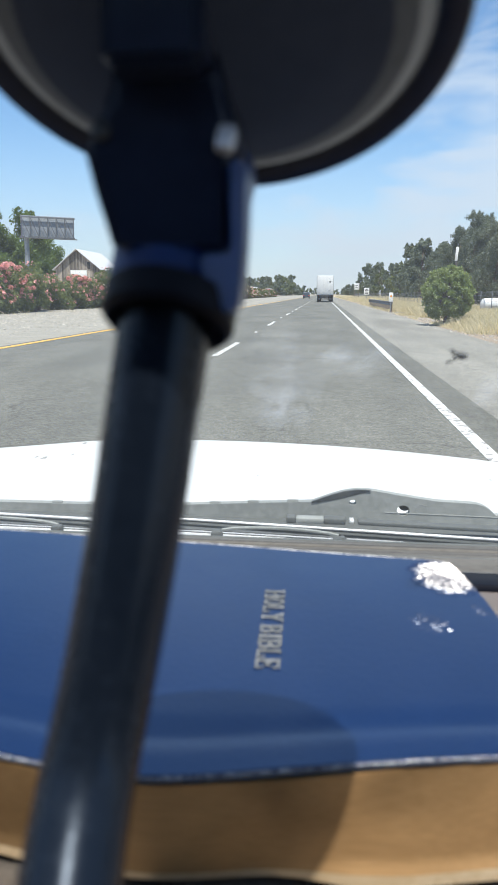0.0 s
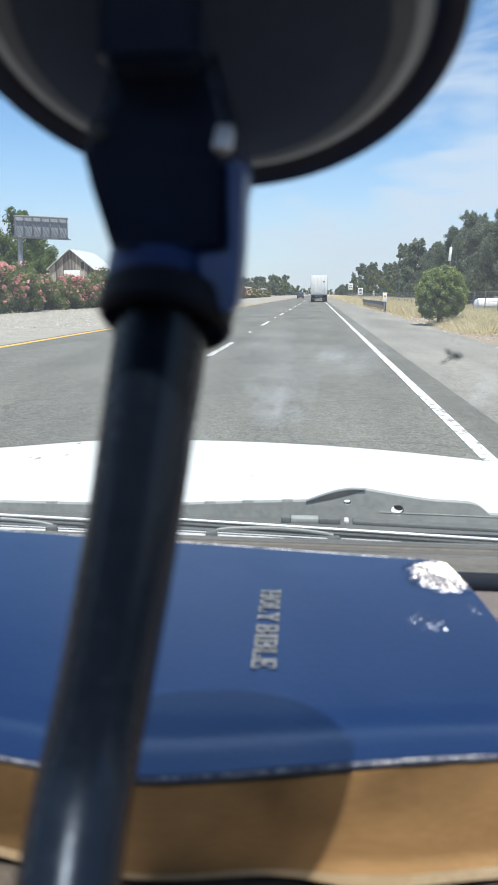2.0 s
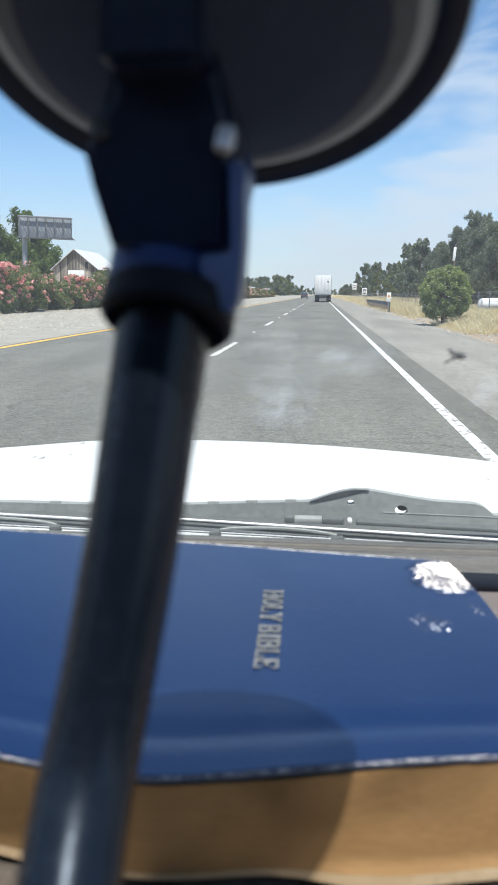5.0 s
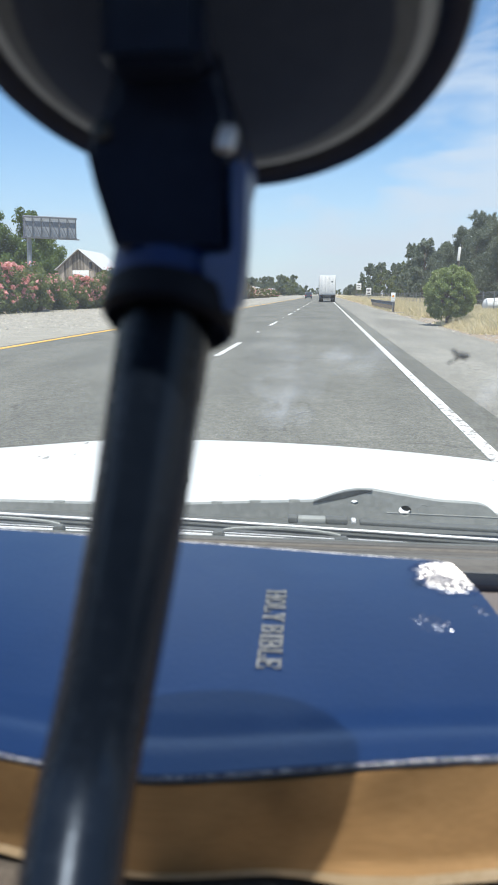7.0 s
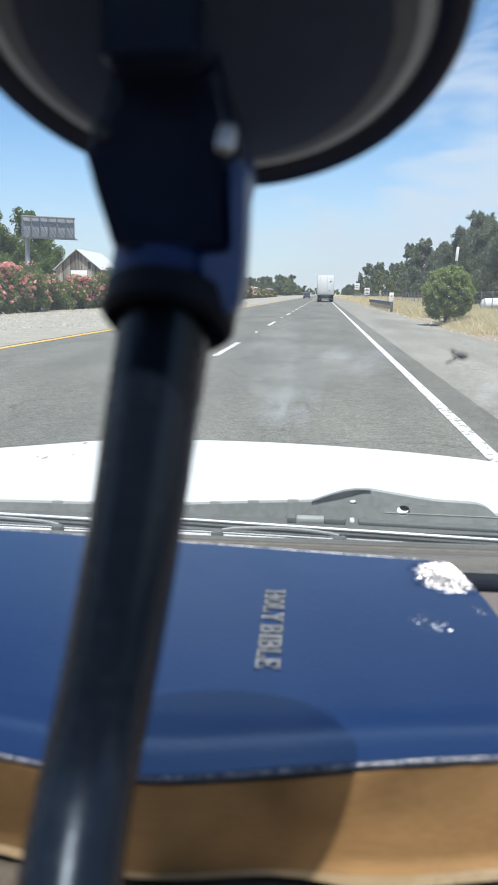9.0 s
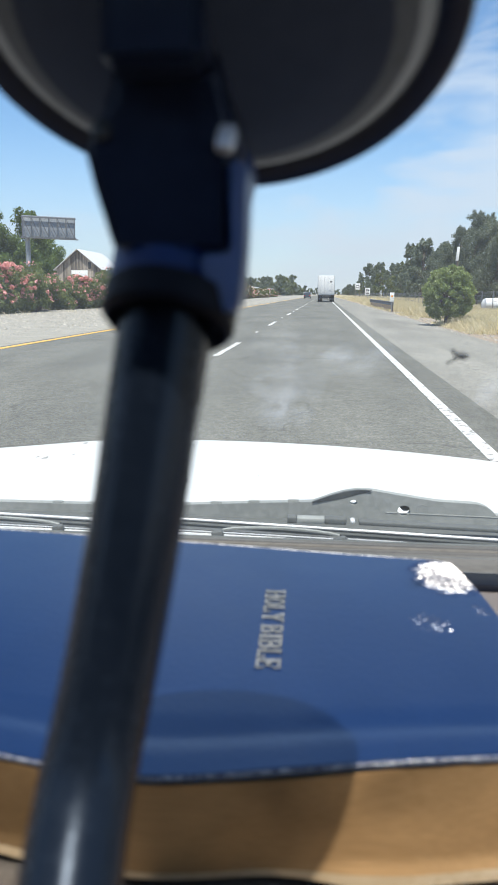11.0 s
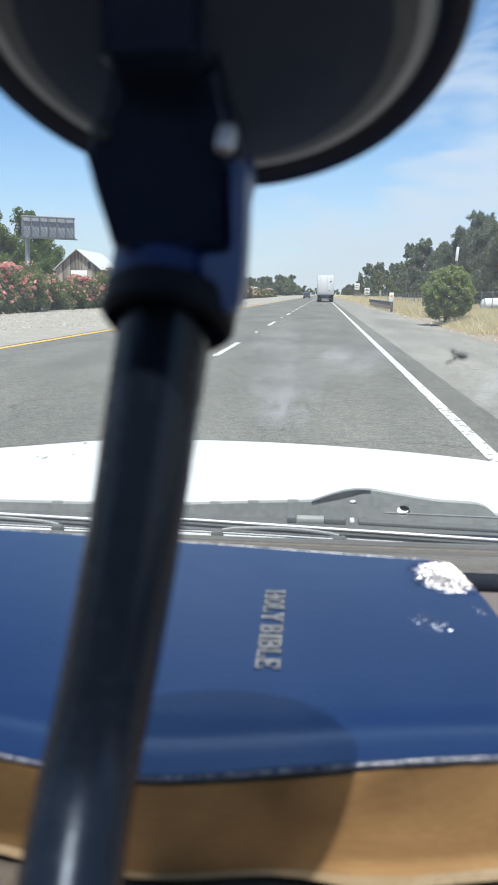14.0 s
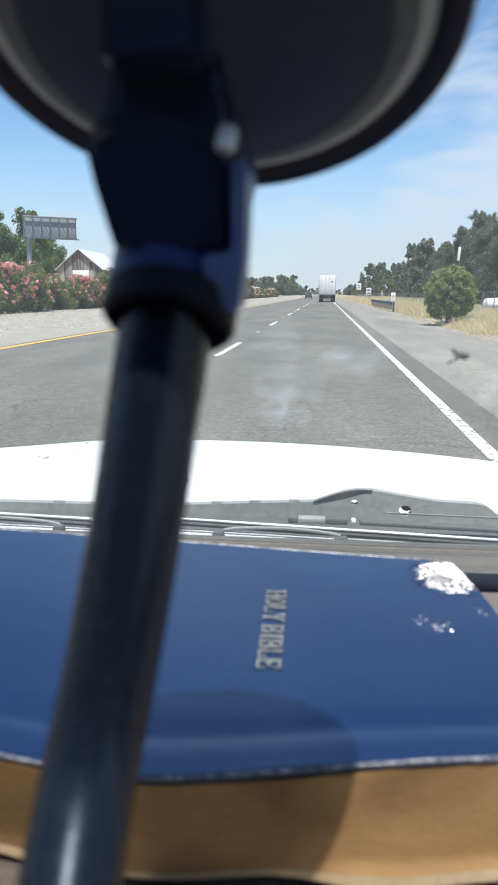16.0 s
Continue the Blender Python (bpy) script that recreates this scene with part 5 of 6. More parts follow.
# one round leafy tree on the verge
def dome_tree(label, seed, x, y, height, radius, n):
    rg = np.random.default_rng(seed)
    t = thing("young_tree", label, "tree", (x, y, 0))
    bm = bmesh.new()
    mid = height * 0.54
    limb(bm, (0, 0, -0.1), (0.04, 0.02, mid), 0.07, 0.05, rg, 4, 9)
    cs, rs = [], []
    for i in range(70):
        a, f = 2.39996 * i, (i + 0.5) / 70
        zz = 1 - 1.85 * f
        rr = math.sqrt(max(0.0, 1 - zz * zz)) * rg.uniform(0.80, 1.0)
        c = (radius * rr * math.cos(a), radius * rr * math.sin(a), mid + (height - mid) * zz * rg.uniform(0.86, 1.0))
        limb(bm, (0.03, 0.02, mid * rg.uniform(0.5, 0.95)), c, 0.022, 0.007, rg, 2, 5)
        cs.append(c)
        rs.append(radius * rg.uniform(0.16, 0.27))
    for i in range(14):
        cs.append((rg.normal(0, 0.25), rg.normal(0, 0.25), mid * rg.uniform(0.45, 1.2)))
        rs.append(radius * 0.3)
    part("trunk", bm, M_BARK, t)
    v, f = leaves(rg, cs, rs, n, 0.052, 2.3, 0.8, 0.5)
    raw("crown", v, f, [M_YOUNG], t)
    return t


dome_tree("round bright green young tree standing in dry grass", 41, 4.95, 30.2, 2.34, 0.96, 16000)

# trees beyond the median, near the barn and far off
FARS = [tree("field_tree", "broad green tree beyond the hedge", 51, 14.0, 6.0, M_GREEN, 15000, 0.24, "round", "field trees", 0.12),
        tree("field_tree", "dark green tree beyond the hedge", 52, 12.0, 5.0, M_OLIVE, 11000, 0.26, "round", "field trees", 0.10)]
FARS_LOW = [tree("field_tree", "dark green tree far off beside the highway", 54, 12.0, 5.0, M_OLIVE, 1500, 0.66, "round", "field trees", 0.10, clumps=14),
            tree("field_tree", "dusty grey-green tree far off beside the highway", 55, 12.0, 5.5, M_EUC, 1500, 0.68, "round", "field trees", 0.08, clumps=14)]
used = set()
for i, (x, y, k, s) in enumerate([(-61, 128, 0, 1.25), (-54, 132, 0, 0.9), (-80, 150, 1, 1.1), (-58, 150, 0, 0.72), (-66, 170, 0, 0.8), (-47, 175, 1, 0.55), (-52, 165, 1, 0.6), (-90, 140, 1, 1.25), (-42, 190, 1, 0.5)]):
    place(FARS[k], x, y, s, 71.0 * i, None, k not in used)
    used.add(k)
for i in range(46):
    y = 420 + 26 * i + rng.uniform(-10, 10)
    place(FARS_LOW[i % 2], -46 - 0.02 * y + rng.uniform(-12, 12), y, rng.uniform(0.80, 1.2), 37.0 * i, None, i < 2)
for i, (x, y, h) in enumerate([(-44, 400, 11.5), (-41, 425, 11.7), (-45, 450, 12.8), (-41, 480, 13.4), (-44, 520, 14.6), (-41, 560, 15.6), (-43, 610, 16.2), (-41, 650, 18.5), (-39, 690, 21.0),
                               (-42, 740, 22.0), (-40, 790, 23.0), (-39, 850, 24.5), (-37, 880, 19.0), (-35, 920, 16.5), (-33, 970, 15.5), (-27, 1020, 14.0), (-22, 1090, 11.5)]):
    place(FARS_LOW[i % 2], x, y, h / 12.6, 83.0 * i)
for i in range(16):
    y = 560 + 60 * i
    place(FARS_LOW[i % 2], 26 + rng.uniform(-3, 25), y, rng.uniform(0.6, 0.9), 37.0 * i)
for i in range(44):
    place(FARS_LOW[i % 2], -330 + 15 * i + rng.uniform(-6, 6), 1650 + rng.uniform(-150, 250), rng.uniform(0.8, 1.35), 61.0 * i)


# ---------- structures beside the road ----------
def sign_panel(name, label, x, y, z, w, h, face, post_r=0.04, legs=(0.0,), bars=(), ink=M_SIGNINK, group="", category="road sign"):
    s = thing(name, label, category, (x, y, 0), group)
    for lx in legs:
        bm = bmesh.new()
        rod(bm, (lx, 0.04, -0.3), (lx, 0.04, z + h * 0.9), post_r, post_r, 8)
        part("post", bm, M_TIMBER if post_r > 0.05 else M_GALV, s)
    bm = bmesh.new()
    box(bm, (0, 0, z + h / 2), (w, 0.02, h), 0.008)
    p = part("panel", bm, face, s)
    for bx, bz, bw, bh in bars:
        bm = bmesh.new()
        box(bm, (bx * w, -0.013, z + bz * h), (bw * w, 0.006, bh * h))
        part("print_bar", bm, ink, p, smooth=False)
    return s


sign_panel("road_sign", "white rectangular road sign with dark print on a post", 7.4, 128, 1.15, 0.85, 1.15, M_SIGN,
           bars=[(0, 0.8, 0.6, 0.09), (0, 0.6, 0.7, 0.09), (0, 0.4, 0.5, 0.09), (0, 0.2, 0.6, 0.09)])
sign_panel("road_sign", "larger white road sign further along the shoulder", 8.0, 180, 2.3, 1.2, 1.5, M_SIGN, 0.06, (-0.5, 0.5), bars=[(0, 0.7, 0.6, 0.1), (0, 0.4, 0.6, 0.1)])
sign_panel("marker_paddle", "white marker paddle with an amber reflector at the guardrail's end", 4.75, 52.6, 0.75, 0.30, 0.62, M_SIGN, 0.025,
           bars=[(0, 0.60, 0.45, 0.22)], ink=M_ORANGE, category="road marker")

# guardrail
rail = thing("guardrail", "galvanised steel guardrail on timber posts beside the shoulder", "guardrail", (4.75, 53.4, 0))
prof = [(0.0, 0.48), (0.045, 0.50), (0.045, 0.56), (-0.01, 0.60), (-0.01, 0.64), (0.045, 0.68), (0.045, 0.74), (0.0, 0.76)]
bm = bmesh.new()
L = 24.0
outer = [(-x, z) for x, z in prof]
inner = [(-x + 0.012, z) for x, z in prof[::-1]]
prism(bm, outer + inner, 0.0, L)
part("rail", bm, M_RAIL, rail)
for k in range(13):
    bm = bmesh.new()
    box(bm, (0.12, 0.15 + k * 1.95, 0.30), (0.16, 0.20, 0.84), 0.01)
    part("post", bm, M_TIMBER, rail)
    bm = bmesh.new()
    box(bm, (0.03, 0.15 + k * 1.95, 0.62), (0.05, 0.15, 0.30), 0.008)
    part("block", bm, M_TIMBER, rail)
bm = bmesh.new()
turned(bm, (0.06, -0.02, 0.47), (0, 0, 1), [(0, 0.13), (0.02, 0.14), (0.28, 0.14), (0.30, 0.13)], 14)
part("end_buffer", bm, M_RAIL, rail)

# wire fence along the verge
fence = thing("wire_fence", "wire mesh fence on thin steel posts behind the dry grass", "fence", (10.2, 30, 0))
for k in range(70):
    bm = bmesh.new()
    rod(bm, (0, 3.2 * k, -0.2), (0, 3.2 * k, 1.45), 0.03, 0.03, 6)
    part("post", bm, M_GALV, fence)
for z in (0.25, 0.55, 0.85, 1.15, 1.4):
    bm = bmesh.new()
    rod(bm, (0, 0, z), (0, 221, z), 0.012, 0.012, 5)
    part("wire", bm, M_GALV, fence)
n = 1400
v, f = [], []
for k in range(n):
    y0 = 220 * k / n
    for a, b in ((y0, y0 + 1.2), (y0 + 1.2, y0)):
        i = len(v)
        v += [(0, a, 0.1), (0, a + 0.012, 0.1), (0, b + 0.012, 1.4), (0, b, 1.4)]
        f.append((i, i + 1, i + 2, i + 3))
mesh_wire = raw("wire_mesh", v, f, [M_GALV], fence)

# white storage tank on saddles
tank = thing("storage_tank", "white horizontal storage tank on two saddles behind the fence", "tank", (11.3, 48.5, 0), "", 12)
bm = bmesh.new()
turned(bm, (-1.3, 0, 0.62), (1, 0, 0), [(0, 0.04), (0.04, 0.22), (0.14, 0.36), (0.28, 0.40), (2.32, 0.40), (2.46, 0.36), (2.56, 0.22), (2.6, 0.04)], 28)
part("shell", bm, M_TRAILER, tank)
for x in (-0.75, 0.75):
    bm = bmesh.new()
    box(bm, (x, 0, 0.13), (0.18, 0.6, 0.30), 0.02)
    part("saddle", bm, M_GALV, tank)
bm = bmesh.new()
turned(bm, (0.1, 0, 1.0), (0, 0, 1), [(0, 0.12), (0.12, 0.12), (0.15, 0.08)], 16)
part("hatch", bm, M_GALV, tank)

# utility pole with a white box
pole = thing("utility_pole", "thin timber utility pole with a white box near its top", "utility pole", (10.35, 60, 0))
bm = bmesh.new()
rod(bm, (0, 0, -0.3), (0.05, 0, 4.9), 0.09, 0.07, 10)
part("shaft", bm, M_TIMBER, pole)
bm = bmesh.new()
box(bm, (0.0, -0.2, 4.35), (0.20, 0.20, 1.05), 0.03, Matrix.Rotation(radians(4), 4, "Y"))
bx_ = part("box", bm, M_SIGN, pole, "white metal box")
bm = bmesh.new()
rod(bm, (0.05, -0.1, 4.85), (0.12, -0.1, 5.15), 0.03, 0.03, 8)
part("conduit", bm, M_GALV, bx_)

# billboard seen from behind
bill = thing("billboard", "grey steel billboard seen from behind, on one column", "billboard", (-35.2, 92, 0), "", 22)
bm = bmesh.new()
rod(bm, (-3.0, 0, -0.5), (-3.0, 0, 8.4), 0.38, 0.34, 20)
part("column", bm, M_GALV, bill)
bm = bmesh.new()
box(bm, (0, 0.35, 9.55), (7.6, 0.14, 2.7), 0.02)
part("panel", bm, M_PANEL, bill)
for z in (8.3, 10.7):
    bm = bmesh.new()
    box(bm, (0, -0.05, z), (7.8, 0.22, 0.16), 0.01)
    part("beam", bm, M_RAIL, bill)
bm = bmesh.new()
box(bm, (0.1, -0.75, 8.12), (8.2, 0.9, 0.08), 0.01)
part("catwalk", bm, M_RAIL, bill)
for k in range(7):
    x = -3.7 + 1.23 * k
    bm = bmesh.new()
    rod(bm, (x, -0.12, 8.2), (x, -0.12, 10.8), 0.06, 0.06, 8)
    part("upright", bm, M_RAIL, bill)
    if k < 6:
        bm = bmesh.new()
        rod(bm, (x, -0.2, 10.7), (x + 1.23, -0.2, 8.3), 0.05, 0.05, 8)
        part("brace", bm, M_RAIL, bill)
        bm = bmesh.new()
        rod(bm, (x, 0.2, 10.4), (x + 0.5, -1.0, 8.2), 0.04, 0.04, 8)
        part("strut", bm, M_RAIL, bill)

bill.matrix_basis = pose(-35.1, 92, 0, 0, 1.5, 20) @ Matrix.Diagonal((0.86, 0.86, 1.0, 1))

# barn
barn = thing("barn", "old barn of weathered vertical boards with a pale metal roof", "barn", (-41.4, 122, 0), "", 1)
BW, EAVE, RIDGE, BL = 7.6, 5.5, 8.6, 14.0
bm = bmesh.new()
prism(bm, [(-BW / 2, 0), (BW / 2, 0), (BW / 2, EAVE), (0, RIDGE), (-BW / 2, EAVE)], 0.1, BL)
part("wall", bm, M_WOOD, barn)
for sx in (-1, 1):
    bm = bmesh.new()
    n0 = Vector((-sx * (RIDGE - EAVE), 0, -BW / 2)).normalized()
    slab(bm, lambda u, v: (sx * (BW / 2 + 0.4) * u, -0.5 + (BL + 1) * v, RIDGE + 0.12 - (RIDGE - EAVE) * (BW / 2 + 0.4) / (BW / 2) * u + 0.02 * math.sin(v * 90)), 2, 60, (0, 0, -0.1))
    part("roof", bm, M_ROOF, barn, "pale weathered metal roof")
bm = bmesh.new()
box(bm, (0.2, -0.06, 4.45), (2.8, 0.10, 1.5), 0.01)
part("door", bm, M_SIGN, barn, "white painted barn door")
bm = bmesh.new()
box(bm, (2.0, -0.04, 6.0), (0.5, 0.08, 1.1), 0.01)
part("hatch", bm, M_DARKTRIM, barn)
bm = bmesh.new()
box(bm, (0, 0, 0), (0.26, 0.05, 1.0))
plank_me = finish("plank", bm, M_WOOD, False)
for k in range(28):
    x = -BW / 2 + 0.15 + k * 0.2703
    top = EAVE + (RIDGE - EAVE) * (1 - abs(x) / (BW / 2)) - 0.05
    p = new("plank", plank_me)
    p.parent = barn
    p.matrix_basis = Matrix.Translation((x, 0.06 + 0.015 * (k % 2), top / 2)) @ Matrix.Diagonal((1, 1, top, 1))


# ---------- vehicles ----------
def wheel(root, x, y, r, w, sx, name="tyre"):
    bm = bmesh.new()
    turned(bm, (x, y, r + 0.05), (sx, 0, 0), [(0, r * 0.6), (0, r * 0.92), (w * 0.1, r), (w * 0.9, r), (w, r * 0.92), (w, r * 0.6)], 24, cap=False)
    t = part("tyre", bm, M_RUBBER, root)
    bm = bmesh.new()
    turned(bm, (x, y, r + 0.05), (sx, 0, 0), [(0, r * 0.6), (w * 0.8, r * 0.6), (w * 0.9, r * 0.5), (w * 0.6, r * 0.2)], 16)
    part("rim", bm, M_ALU, t)


def semi(label, x, y, cab, rz=0.0, length=16.0):
    t = thing("semi_truck", label, "truck", (x, y, 0), "trucks on the highway", rz)
    hw, z0, z1 = 1.3, 1.15, 4.1
    bm = bmesh.new()
    box(bm, (0, length / 2, (z0 + z1) / 2), (2 * hw, length, z1 - z0), 0.04)
    body = part("trailer_body", bm, M_TRAILER, t, "plain white box trailer")
    for sx in (-1, 1):
        bm = bmesh.new()
        box(bm, (sx * 0.615, -0.02, (z0 + z1) / 2 + 0.02), (1.19, 0.05, z1 - z0 - 0.24), 0.01)
        d = part("door", bm, M_TRAILER, body)
        for bx in (0.28, 0.85):
            bm = bmesh.new()
            rod(bm, (sx * bx, -0.06, z0 + 0.15), (sx * bx, -0.06, z1 - 0.15), 0.02, 0.02, 6)
            part("lock_bar", bm, M_ALU, d)
        bm = bmesh.new()
        box(bm, (sx * 1.27, -0.03, (z0 + z1) / 2), (0.07, 0.07, z1 - z0), 0.005)
        part("corner_post", bm, M_ALU, body)
        bm = bmesh.new()
        box(bm, (sx * 0.95, -0.04, z0 - 0.08), (0.34, 0.04, 0.1), 0.01)
        part("tail_light", bm, M_REDLAMP, body)
        bm = bmesh.new()
        box(bm, (sx * 0.95, 2.4, 0.62), (0.58, 0.02, 0.7), 0.004)
        part("mud_flap", bm, M_RUBBER, body)
        bm = bmesh.new()
        rod(bm, (sx * 0.5, 0.02, z0 - 0.1), (sx * 0.5, 0.02, 0.52), 0.05, 0.05, 6)
        part("bumper_post", bm, M_DARKTRIM, body)
        for wy in (1.6, 2.95):
            wheel(t, sx * 0.68, wy, 0.5, 0.58, sx)
        for wy in (length - 1.2, length + 0.15, length + 4.6):
            wheel(t, sx * 0.68, wy, 0.5, 0.5, sx)
        bm = bmesh.new()
        box(bm, (sx * 1.25, length * 0.55, 0.8), (0.03, length * 0.5, 0.7), 0.01)
        part("skirt", bm, M_TRAILER, body)
        bm = bmesh.new()
        box(bm, (sx * 1.42, length + 3.0, 2.5), (0.18, 0.12, 0.7), 0.03)
        part("mirror", bm, M_BLACK, t)
    bm = bmesh.new()
    box(bm, (0, -0.02, z0 - 0.09), (2.55, 0.08, 0.2), 0.01)
    part("rear_sill", bm, M_DARKTRIM, body)
    bm = bmesh.new()
    box(bm, (0, 0.0, 0.52), (2.3, 0.1, 0.12), 0.01)
    part("rear_bumper", bm, M_DARKTRIM, body)
    bm = bmesh.new()
    box(bm, (0, length / 2 + 1.0, 0.98), (1.0, length + 4, 0.3), 0.02)
    part("chassis", bm, M_DARKTRIM, t)
    bm = bmesh.new()
    box(bm, (0, length + 1.8, 2.4), (2.35, 2.2, 2.9), 0.2)
    part("cab", bm, cab, t)
    bm = bmesh.new()
    box(bm, (0, length + 4.0, 1.55), (1.9, 2.4, 1.2), 0.22)
    part("bonnet", bm, cab, t)
    bm = bmesh.new()
    box(bm, (0, length + 2.93, 2.65), (2.0, 0.08, 0.75), 0.02)
    part("windscreen", bm, M_DGLASS, t)
    bm = bmesh.new()
    box(bm, (0, length + 5.25, 0.75), (2.3, 0.2, 0.45), 0.05)
    part("bumper", bm, M_ALU, t)
    # printed marks, unreadable, and a small dark plate
    for px, pz, pw, ph in ((0.75, 3.2, 0.30, 0.12), (0.72, 3.02, 0.22, 0.06), (0.6, 1.75, 0.16, 0.12)):
        bm = bmesh.new()
        box(bm, (px, -0.05, pz), (pw, 0.012, ph))
        part("print_bar", bm, M_SIGNINK, body, smooth=False)
    return t


lead = semi("white box trailer behind a white truck on the highway", 0.30, 116.0, M_TRAILER)
semi("oncoming truck with a red cab and white trailer beyond the hedge", -29.0, 312, M_RED, 180)
semi("oncoming white truck and trailer beyond the hedge", -29.0, 286, M_TRAILER, 180)
semi("far white truck and trailer ahead in the lane", -0.3, 420, M_TRAILER)
semi("far oncoming truck with a red cab beyond the hedge", -29.0, 405, M_RED, 180)


def sedan(label, x, y, paint, rz=0.0, van=False, z=0.0):
    c = thing("distant_car", label, "car", (x, y, z), "cars on the highway", rz)
    w = 0.9
    prof = [(-2.3, 0.35), (-2.35, 0.8), (-2.2, 1.0), (-1.6, 1.05), (-1.1, 1.5), (0.3, 1.52), (1.1, 1.05), (2.1, 0.9), (2.35, 0.65), (2.3, 0.35)]
    if van:
        prof = [(-2.3, 0.35), (-2.35, 0.9), (-2.2, 1.65), (-1.8, 1.8), (0.4, 1.8), (1.2, 1.15), (2.1, 1.0), (2.35, 0.7), (2.3, 0.35)]
    bm = bmesh.new()
    prism(bm, prof, -w, w, "x")
    bmesh.ops.bevel(bm, geom=bm.edges[:], offset=0.08, segments=2, affect="EDGES")
    part("body", bm, paint, c)
    bm = bmesh.new()
    top = 1.6 if van else 1.38
    box(bm, (0, -2.12 if van else -1.36, top - 0.18), (1.5, 0.1, 0.4), 0.03, Matrix.Rotation(radians(-8 if van else -42), 4, "X"))
    part("rear_window", bm, M_DGLASS, c)
    for sx in (-1, 1):
        bm = bmesh.new()
        box(bm, (sx * 0.885, -0.4, top - 0.16), (0.05, 1.7, 0.34), 0.02)
        part("side_window", bm, M_DGLASS, c)
        bm = bmesh.new()
        box(bm, (sx * 0.7, -2.33, 0.85), (0.3, 0.06, 0.16), 0.02)
        part("tail_light", bm, M_REDLAMP, c)
        for wy in (-1.4, 1.4):
            wheel(c, sx * 0.7, wy, 0.32, 0.22, sx)
    return c


sedan("dark car far ahead on the highway", -4.6, 205, M_DARKCAR, 0, True)
sedan("silver car far ahead on the highway", -5.2, 238, M_SILVER)


# ---------- the stretch already driven, behind and beside the car ----------
def street_lamp(x, y, side, h=9.5):
    t = thing("street_lamp", "tall galvanised street lamp with a long curved arm", "street lamp", (x, y, 0), "street lamps")
    bm = bmesh.new()
    rod(bm, (0, 0, -0.3), (0, 0, h - 1.2), 0.11, 0.07, 12)
    part("pole", bm, M_GALV, t)
    bm = bmesh.new()
    pts = [Vector((side * 4.2 * a, 0, h - 1.2 + 1.2 * math.sin(a * math.pi / 2))) for a in (0, 0.15, 0.35, 0.6, 0.8, 1.0)]
    for p, q in zip(pts, pts[1:]):
        rod(bm, p, q, 0.05, 0.045, 8)
    part("arm", bm, M_GALV, t)
    bm = bmesh.new()
    box(bm, (side * 4.5, 0, h - 0.02), (0.75, 0.26, 0.13), 0.05)
    part("lamp_head", bm, M_GALV, t)
    bm = bmesh.new()
    box(bm, (0, 0, 0.1), (0.4, 0.4, 0.25), 0.03)
    part("base", bm, M_STONE, t)
    return t


street_lamp(9.0, -27, -1)
street_lamp(-27.0, -24, 1)


def pylon_sign(label, x, y, h, legs, panels, leg_mat, r=0.22):
    t = thing("pylon_sign", label, "pylon sign", (x, y, 0))
    for lx in legs:
        bm = bmesh.new()
        rod(bm, (lx, 0, -0.5), (lx, 0, h), r, r, 14)
        part("column", bm, leg_mat, t)
    for z, w, hh, m, bars in panels:
        bm = bmesh.new()
        box(bm, (0, -0.1, z), (w, 0.6, hh), 0.08)
        p = part("panel", bm, m, t)
        for bx, bz, bw, bh, bmt in bars:
            bm = bmesh.new()
            box(bm, (bx, -0.415, z + bz), (bw, 0.03, bh), 0.01)
            part("print_bar", bm, bmt, p, smooth=False)
    return t


M_PURPLE = mat("purple_panel", (0.10, 0.05, 0.16), (0.13, 0.07, 0.2), 0.4)
M_BLUE = mat("blue_sign", (0.02, 0.08, 0.30), (0.03, 0.1, 0.34), 0.4)
M_YELLOWVAN = mat("yellow_van_paint", (0.75, 0.42, 0.02), (0.68, 0.37, 0.02), 0.3, coat=0.4)
M_REDPAVE = mat("red_paving", (0.42, 0.17, 0.11), (0.52, 0.23, 0.15), 0.9, scale=2.0, fine=30.0, bump=0.4)
M_STUCCO = mat("cream_stucco", (0.68, 0.64, 0.55), (0.74, 0.7, 0.62), 0.9, scale=1.0, fine=20.0, bump=0.3)
M_TILE = mat("red_roof_tile", (0.36, 0.15, 0.09), (0.48, 0.22, 0.14), 0.85, scale=2.0, fine=14.0, bump=0.5)
pylon_sign("tall roadside restaurant sign with white and purple panels on two columns", -29.0, 20, 15.5, (-1.0, 1.0),
           [(15.0, 2.6, 2.4, M_SIGN, [(0, 0.2, 1.4, 1.0, M_RED), (0, -0.7, 1.8, 0.3, M_SIGNINK)]), (13.3, 2.6, 0.7, M_PURPLE, [(0, 0, 1.6, 0.2, M_SIGN)]),
            (8.4, 2.4, 1.2, M_SIGN, [(0, 0.2, 1.9, 0.4, M_SIGNINK), (0, -0.35, 1.6, 0.15, M_SIGNINK)])], M_GALV)
pylon_sign("tall red two-legged shop sign with a red panel and dark board", -62.0, -70, 17.0, (-1.9, 1.9),
           [(16.0, 5.0, 2.4, M_RED, [(0, 0, 1.4, 1.4, M_SIGN)]), (13.3, 5.0, 1.6, M_SIGNINK, [(-0.6, 0.3, 3.0, 0.3, M_YELLOW), (0, -0.3, 2.0, 0.3, M_GREEN)])], M_RED)

shield = sign_panel("route_sign", "blue interstate route shield on a post by the shoulder", 8.2, -32, 1.7, 0.62, 0.62, M_BLUE,
                    bars=[(0, 0.82, 0.8, 0.2), (0, 0.4, 0.3, 0.34)], ink=M_SIGN)
